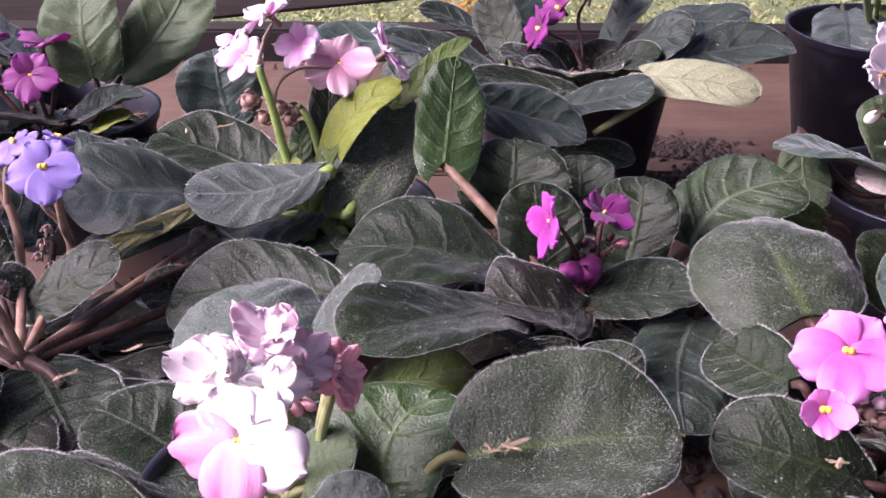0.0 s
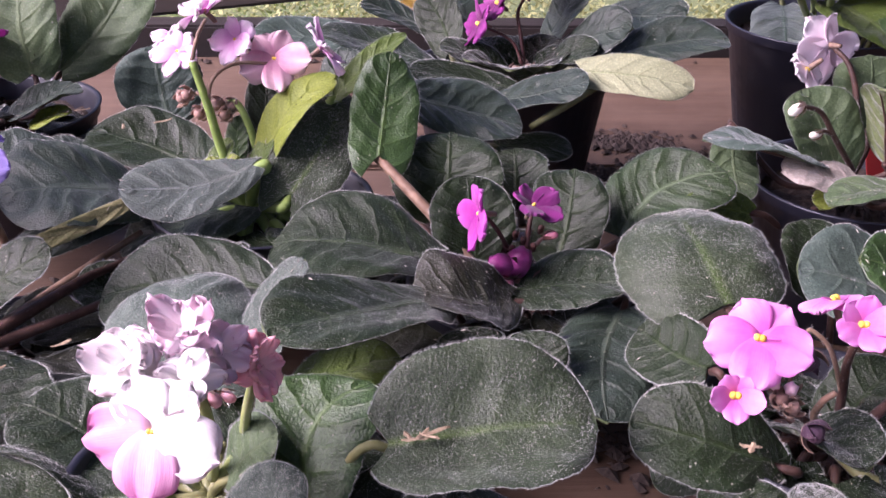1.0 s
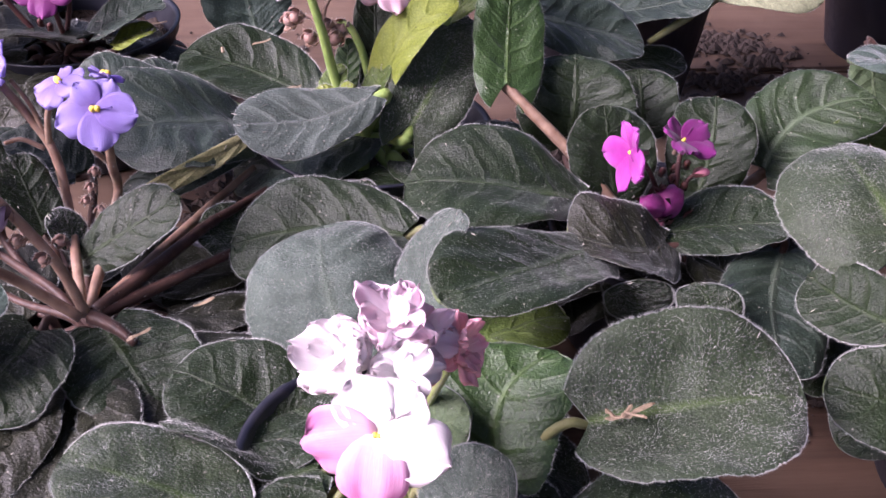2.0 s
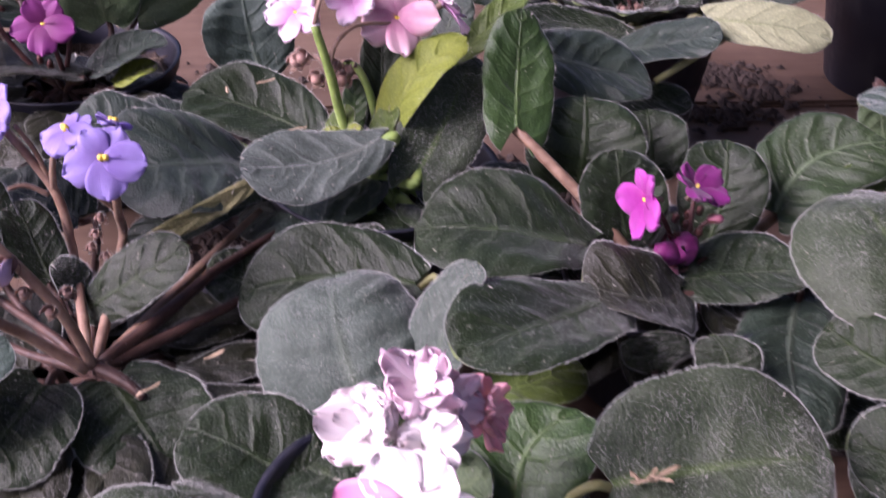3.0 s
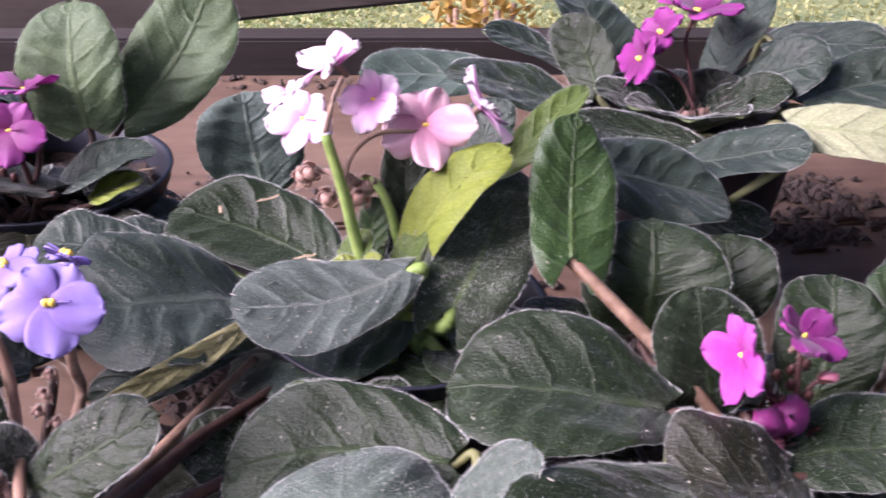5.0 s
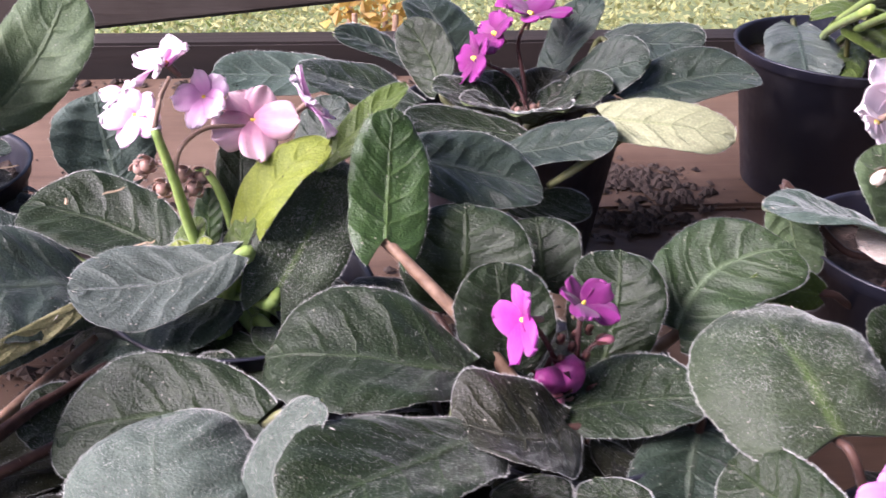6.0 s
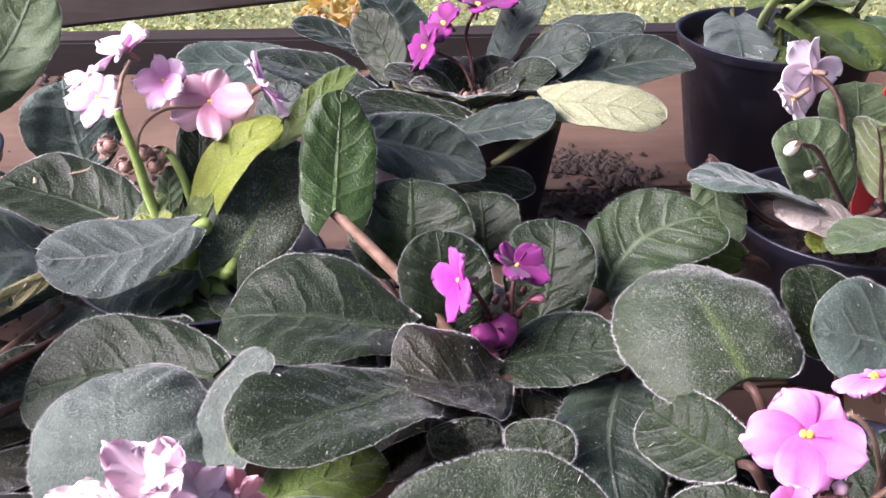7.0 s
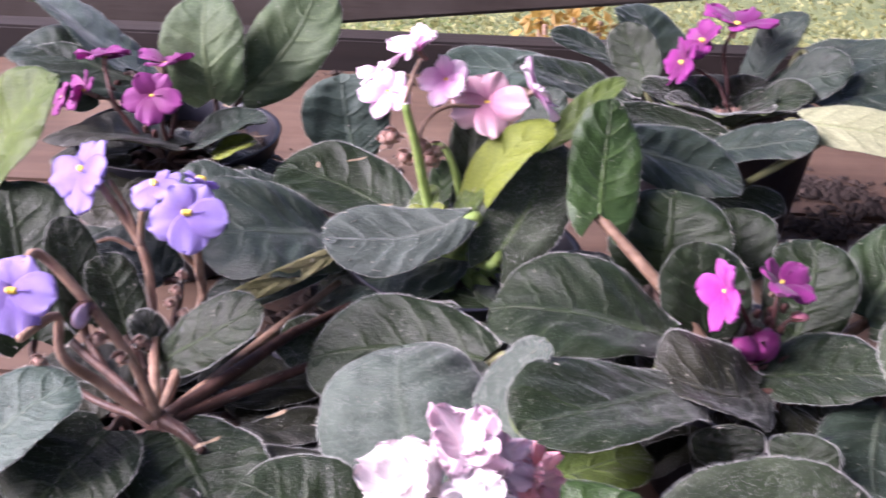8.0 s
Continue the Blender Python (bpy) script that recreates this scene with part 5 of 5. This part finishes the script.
leaf(p8, (0.1466, 0.3049, 0.0450), (0.1575, 0.2726, 0.0550), 0.0149, 8, 0.35, "a")
leaf(p8, (0.2145, 0.3628, 0.0550), (0.1662, 0.3647, 0.0720), 0.0227, 28, 0.10, "dusty")
leaf(p8, (0.2030, 0.3461, 0.0750), (0.1784, 0.3443, 0.0860), 0.0133, 38, 0.10, "gloss")
leaf(p8, (0.1891, 0.3910, 0.0440), (0.1862, 0.4175, 0.0660), 0.0157, 0, 0.12, "a")
leaf(p8, (0.1600, 0.3032, 0.0420), (0.1851, 0.3190, 0.0600), 0.0139, 0, 0.10, "a")
flower(p8, (0.1277, 0.2934, 0.0850), (-0.26, -0.73, 0.64), 0.0330, "hotpink", "single", 0)
flower(p8, (0.1158, 0.2742, 0.0780), (-0.13, -0.83, 0.54), 0.0162, "hotpink", "cup", 0)
flower(p8, (0.1614, 0.3003, 0.0850), (-0.12, -0.68, 0.72), 0.0207, "hotpink", "cup", 20)
flower(p8, (0.1594, 0.3169, 0.0830), (-0.22, 0.35, 0.91), 0.0235, "hotpink", "single", 30)
stalk(p8, [(0.1604, 0.3017, 0.0420), (0.1458, 0.2948, 0.0550), (0.1340, 0.2915, 0.0680), (0.1271, 0.2903, 0.0830)], 0.0013, "pinkstem")
stalk(p8, [(0.1604, 0.3017, 0.0420), (0.1627, 0.3069, 0.0550), (0.1607, 0.3038, 0.0700), (0.1620, 0.3012, 0.0820)], 0.0015, "pinkstem")
stalk(p8, [(0.1458, 0.2948, 0.0550), (0.1295, 0.2869, 0.0660), (0.1173, 0.2757, 0.0760)], 0.0009, "pinkstem")
stalk(p8, [(0.1600, 0.2999, 0.0440), (0.1486, 0.2927, 0.0560), (0.1478, 0.2876, 0.0660), (0.1511, 0.2868, 0.0700)], 0.0012, "drystem")
stalk(p8, [(0.1592, 0.3008, 0.0420), (0.1678, 0.2983, 0.0500), (0.1819, 0.3055, 0.0580)], 0.0020, "pinkstem")
stalk(p8, [(0.1597, 0.3014, 0.0400), (0.1669, 0.2852, 0.0380), (0.1826, 0.2874, 0.0360)], 0.0026, "palestem")
stalk(p8, [(0.1627, 0.3069, 0.0550), (0.1562, 0.3073, 0.0720), (0.1496, 0.3096, 0.0780), (0.1482, 0.3094, 0.0750)], 0.0008, "drystem")
bud(p8, (0.1379, 0.2885, 0.0700), (-0.29, -0.63, 0.72), 0.0077, "palepink")
bud(p8, (0.1344, 0.2861, 0.0680), (0.15, -0.53, 0.84), 0.0058, "budpink2")
bud(p8, (0.1377, 0.2848, 0.0660), (0.42, -0.81, 0.41), 0.0058, "budpink2")
bud(p8, (0.1325, 0.2886, 0.0720), (-0.22, -0.82, 0.53), 0.0068, "palepink")
bud(p8, (0.1158, 0.3022, 0.0780), (-0.94, -0.31, 0.16), 0.0045, "palepink")
bud(p8, (0.1424, 0.2772, 0.0620), (0.65, -0.74, -0.16), 0.0074, "drypetal")
bud(p8, (0.1482, 0.3040, 0.0700), (0.19, -0.84, -0.50), 0.0082, "drypetal")
# violet with blush white flowers and glossy leaves
leaf(p9, (0.1967, 0.4465, 0.0780), (0.1496, 0.4516, 0.0900), 0.0200, -14, 0.05, "dusty")
leaf(p9, (0.2077, 0.4461, 0.0750), (0.1933, 0.4626, 0.1060), 0.0189, 20, 0.12, "sage")
leaf(p9, (0.2293, 0.4723, 0.0850), (0.2288, 0.4826, 0.1150), 0.0190, 0, 0.12, "sage")
leaf(p9, (0.2283, 0.4447, 0.0800), (0.2172, 0.4403, 0.1150), 0.0163, 2, 0.12, "sage")
leaf(p9, (0.2125, 0.4313, 0.0720), (0.1796, 0.4344, 0.0820), 0.0159, 4, 0.05, "under")
leaf(p9, (0.2268, 0.4132, 0.0820), (0.1905, 0.4101, 0.0780), 0.0162, -6, 0.10, "sage")
leaf(p9, (0.1681, 0.4713, 0.0800), (0.1691, 0.4485, 0.0600), 0.0102, -14, 0.08, "sage", arch=-0.00, skew=-0.20, wide=0.31)
leaf(p9, (0.2092, 0.4429, 0.0700), (0.1969, 0.4328, 0.0640), 0.0070, 0, 0.10, "lime")
leaf(p9, (0.1674, 0.4344, 0.0600), (0.1369, 0.4303, 0.0660), 0.0080, 74, 0.08, "lit", arch=-0.02, skew=-0.15, wide=0.48)
flower(p9, (0.2109, 0.4872, 0.1180), (-0.40, 0.89, -0.21), 0.0388, "white", "loose", 0)
flower(p9, (0.1986, 0.4745, 0.1120), (-0.66, 0.30, -0.69), 0.0230, "white", "loose", 30)
stalk(p9, [(0.2228, 0.4629, 0.0740), (0.2196, 0.4705, 0.1000), (0.2168, 0.4781, 0.1120), (0.2119, 0.4858, 0.1175)], 0.0014, "pinkstem")
stalk(p9, [(0.2146, 0.4483, 0.0740), (0.2008, 0.4402, 0.0920), (0.1923, 0.4382, 0.1040), (0.1833, 0.4347, 0.1080)], 0.0012, "pinkstem")
stalk(p9, [(0.1988, 0.4396, 0.0940), (0.1949, 0.4381, 0.0960), (0.1916, 0.4356, 0.0960)], 0.0008, "pinkstem")
bud(p9, (0.1803, 0.4340, 0.1070), (-0.84, -0.36, -0.41), 0.0080, "white")
bud(p9, (0.1909, 0.4364, 0.0950), (-0.98, -0.16, -0.11), 0.0056, "white")
# foliage plant
leaf(fol, (0.2543, 0.6814, 0.0860), (0.2408, 0.6244, 0.0720), 0.0205, 0, 0.05, "silver")
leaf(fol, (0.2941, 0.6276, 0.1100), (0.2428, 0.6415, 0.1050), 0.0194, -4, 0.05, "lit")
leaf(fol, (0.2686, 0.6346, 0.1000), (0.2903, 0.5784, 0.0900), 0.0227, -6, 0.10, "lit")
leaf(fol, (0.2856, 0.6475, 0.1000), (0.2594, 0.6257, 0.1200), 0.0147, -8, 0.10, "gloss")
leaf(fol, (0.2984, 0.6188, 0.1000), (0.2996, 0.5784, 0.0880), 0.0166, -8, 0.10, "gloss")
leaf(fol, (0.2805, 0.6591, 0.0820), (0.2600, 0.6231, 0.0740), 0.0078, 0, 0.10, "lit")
stalk(fol, [(0.2878, 0.7114, 0.0600), (0.2584, 0.6538, 0.0900), (0.1754, 0.4558, 0.1600)], 0.0022, "limestem")
stalk(fol, [(0.2915, 0.7114, 0.0600), (0.2721, 0.6539, 0.0900), (0.2011, 0.4668, 0.1600)], 0.0022, "limestem")
stalk(fol, [(0.2953, 0.7115, 0.0600), (0.2871, 0.6600, 0.0850), (0.2886, 0.6414, 0.0950)], 0.0020, "limestem")
stalk(fol, [(0.2859, 0.7114, 0.0600), (0.2680, 0.6671, 0.0900), (0.1893, 0.4774, 0.1600)], 0.0020, "limestem")
leaf(p4, (-0.0912, 0.4304, 0.0690), (-0.1305, 0.4016, 0.0600), 0.0039, 56, 0.00, "dry", arch=0.06, skew=0.33, wide=0.52)
leaf(p4, (-0.0438, 0.4793, 0.0620), (-0.0276, 0.4898, 0.0860), 0.0076, -45, 0.10, "dusty", arch=-0.03, skew=0.06, wide=0.45)
# low shaded leaves
lower_leaves(p1, 11, 0.064, 0.034, 11)
lower_leaves(p3, 13, 0.068, 0.040, 12, "brown")
lower_leaves(p4, 7, 0.060, 0.046, 13)
lower_leaves(p7, 12, 0.084, 0.032, 14, "brown")
lower_leaves(p6, 9, 0.060, 0.056, 17, "brown")
lower_leaves(p8, 10, 0.062, 0.034, 15)


# ---- small litter ----
def debris(at, ln, ang):
    """A bit of dry straw lying on a leaf."""
    r = random.Random(int(abs(at[0]) * 1e6))
    a = radians(ang)
    d = Vector((math.cos(a), math.sin(a), 0.06)) * ln / 2
    p = Vector(at) + Vector((0, 0, 0.0014))
    vs, fs = [], []
    for q, w in ((-1.0, 0.4), (-0.6, 1.0), (0.1, 0.8), (0.7, 0.9), (1.0, 0.25)):
        sd = Vector((-d.y, d.x, 0)).normalized() * w * r.uniform(0.0006, 0.0011)
        m = p + d * q + Vector((0, 0, r.uniform(-0.0002, 0.0005)))
        up = Vector((0, 0, 0.00035))
        vs.extend([m - sd, m - up, m + sd, m + up])
    for i in range(4):
        for k in range(4):
            e, g = 4 * i + k, 4 * i + (k + 1) % 4
            fs.append((e, g, g + 4, e + 4))
    fs.extend([(3, 2, 1, 0), (16, 17, 18, 19)])
    ob = part("straw", vs, fs, STRAW, None, smooth=False)
    return tagged(ob, "bit of dry brown straw lying on a leaf", "plant litter", "straw bits")


def litter(x, y, rx, ry, num, seed, z=0.0):
    """Soil crumbs and bark bits scattered over the boards."""
    r = random.Random(seed)
    vs, fs = [], []
    for _ in range(num):
        d, ang = abs(r.gauss(0, 0.5)), r.uniform(0, 6.283)
        c = Vector((x + rx * d * math.cos(ang), y + ry * d * math.sin(ang), z + 0.0005))
        s = r.choice((0.0005, 0.0007, 0.0010, 0.0014, 0.0022, 0.0030)) * r.uniform(0.7, 1.2)
        e = r.uniform(1.0, 2.6)
        t = r.uniform(0, 6.283)
        k = len(vs)
        for px, py, pz in ((1, 0, 0.1), (-0.5, 0.8, 0), (-0.6, -0.7, 0.1), (0.1, 0.1, 1.0), (0.2, -0.9, 0.3), (0.3, 0.9, 0.4)):
            qx, qy = px * e * s, py * s
            vs.append(c + Vector((qx * math.cos(t) - qy * math.sin(t), qx * math.sin(t) + qy * math.cos(t), pz * s)))
        fs.extend([(k, k + 5, k + 3), (k + 5, k + 1, k + 3), (k + 1, k + 2, k + 3), (k + 2, k + 4, k + 3), (k + 4, k, k + 3)])
    ob = part("soil_litter", vs, fs, LITTER, None, smooth=False)
    return tagged(ob, "loose dark soil crumbs scattered on the boards", "soil", kind="stuff")


litter(0.160, 0.668, 0.040, 0.020, 700, 1)
litter(0.185, 0.640, 0.030, 0.020, 200, 10)
litter(0.155, 0.615, 0.050, 0.030, 260, 2)
litter(-0.135, 0.63, 0.060, 0.070, 800, 3)
litter(-0.11, 0.485, 0.035, 0.030, 420, 4)
litter(0.10, 0.35, 0.04, 0.03, 120, 5)
litter(-0.05, 0.840, 0.40, 0.014, 260, 6)
litter(0.03, 0.53, 0.05, 0.03, 400, 7)

# crumbs on the soil of two pots
litter(-0.1888, 0.5575, 0.030, 0.030, 420, 8, 0.0525)
litter(-0.0433, 0.4641, 0.030, 0.030, 260, 9, 0.0425)

debris((-0.1651, 0.5950, 0.0660), 0.0112, 30)
debris((-0.1707, 0.5903, 0.0640), 0.0099, -40)
debris((-0.1581, 0.5903, 0.0660), 0.0111, 80)
debris((-0.1511, 0.5716, 0.0560), 0.0084, 10)
debris((-0.0775, 0.4712, 0.0680), 0.0077, 15)
debris((-0.0736, 0.4684, 0.0680), 0.0067, -30)
debris((-0.0922, 0.5004, 0.0760), 0.0086, 25)
debris((-0.1072, 0.4875, 0.0780), 0.0051, 100)
debris((0.0310, 0.2728, 0.0660), 0.0078, 25)
debris((0.0285, 0.2702, 0.0660), 0.0065, -30)
debris((0.0245, 0.2715, 0.0640), 0.0081, 5)
debris((0.0266, 0.2726, 0.0650), 0.0055, 50)
debris((0.0224, 0.2729, 0.0640), 0.0042, -60)
debris((0.0231, 0.3962, 0.0550), 0.0105, -5)
debris((0.0194, 0.3911, 0.0550), 0.0087, 60)
debris((0.0247, 0.3936, 0.0560), 0.0080, 15)
debris((0.1262, 0.2824, 0.0520), 0.0067, -20)
debris((0.0543, 0.3703, 0.0540), 0.0083, -50)
debris((0.0760, 0.3817, 0.0500), 0.0064, 40)
debris((-0.1188, 0.3330, 0.0480), 0.0089, 40)
debris((-0.0995, 0.3470, 0.0500), 0.0074, 30)
debris((0.1255, 0.2792, 0.0540), 0.0051, 60)
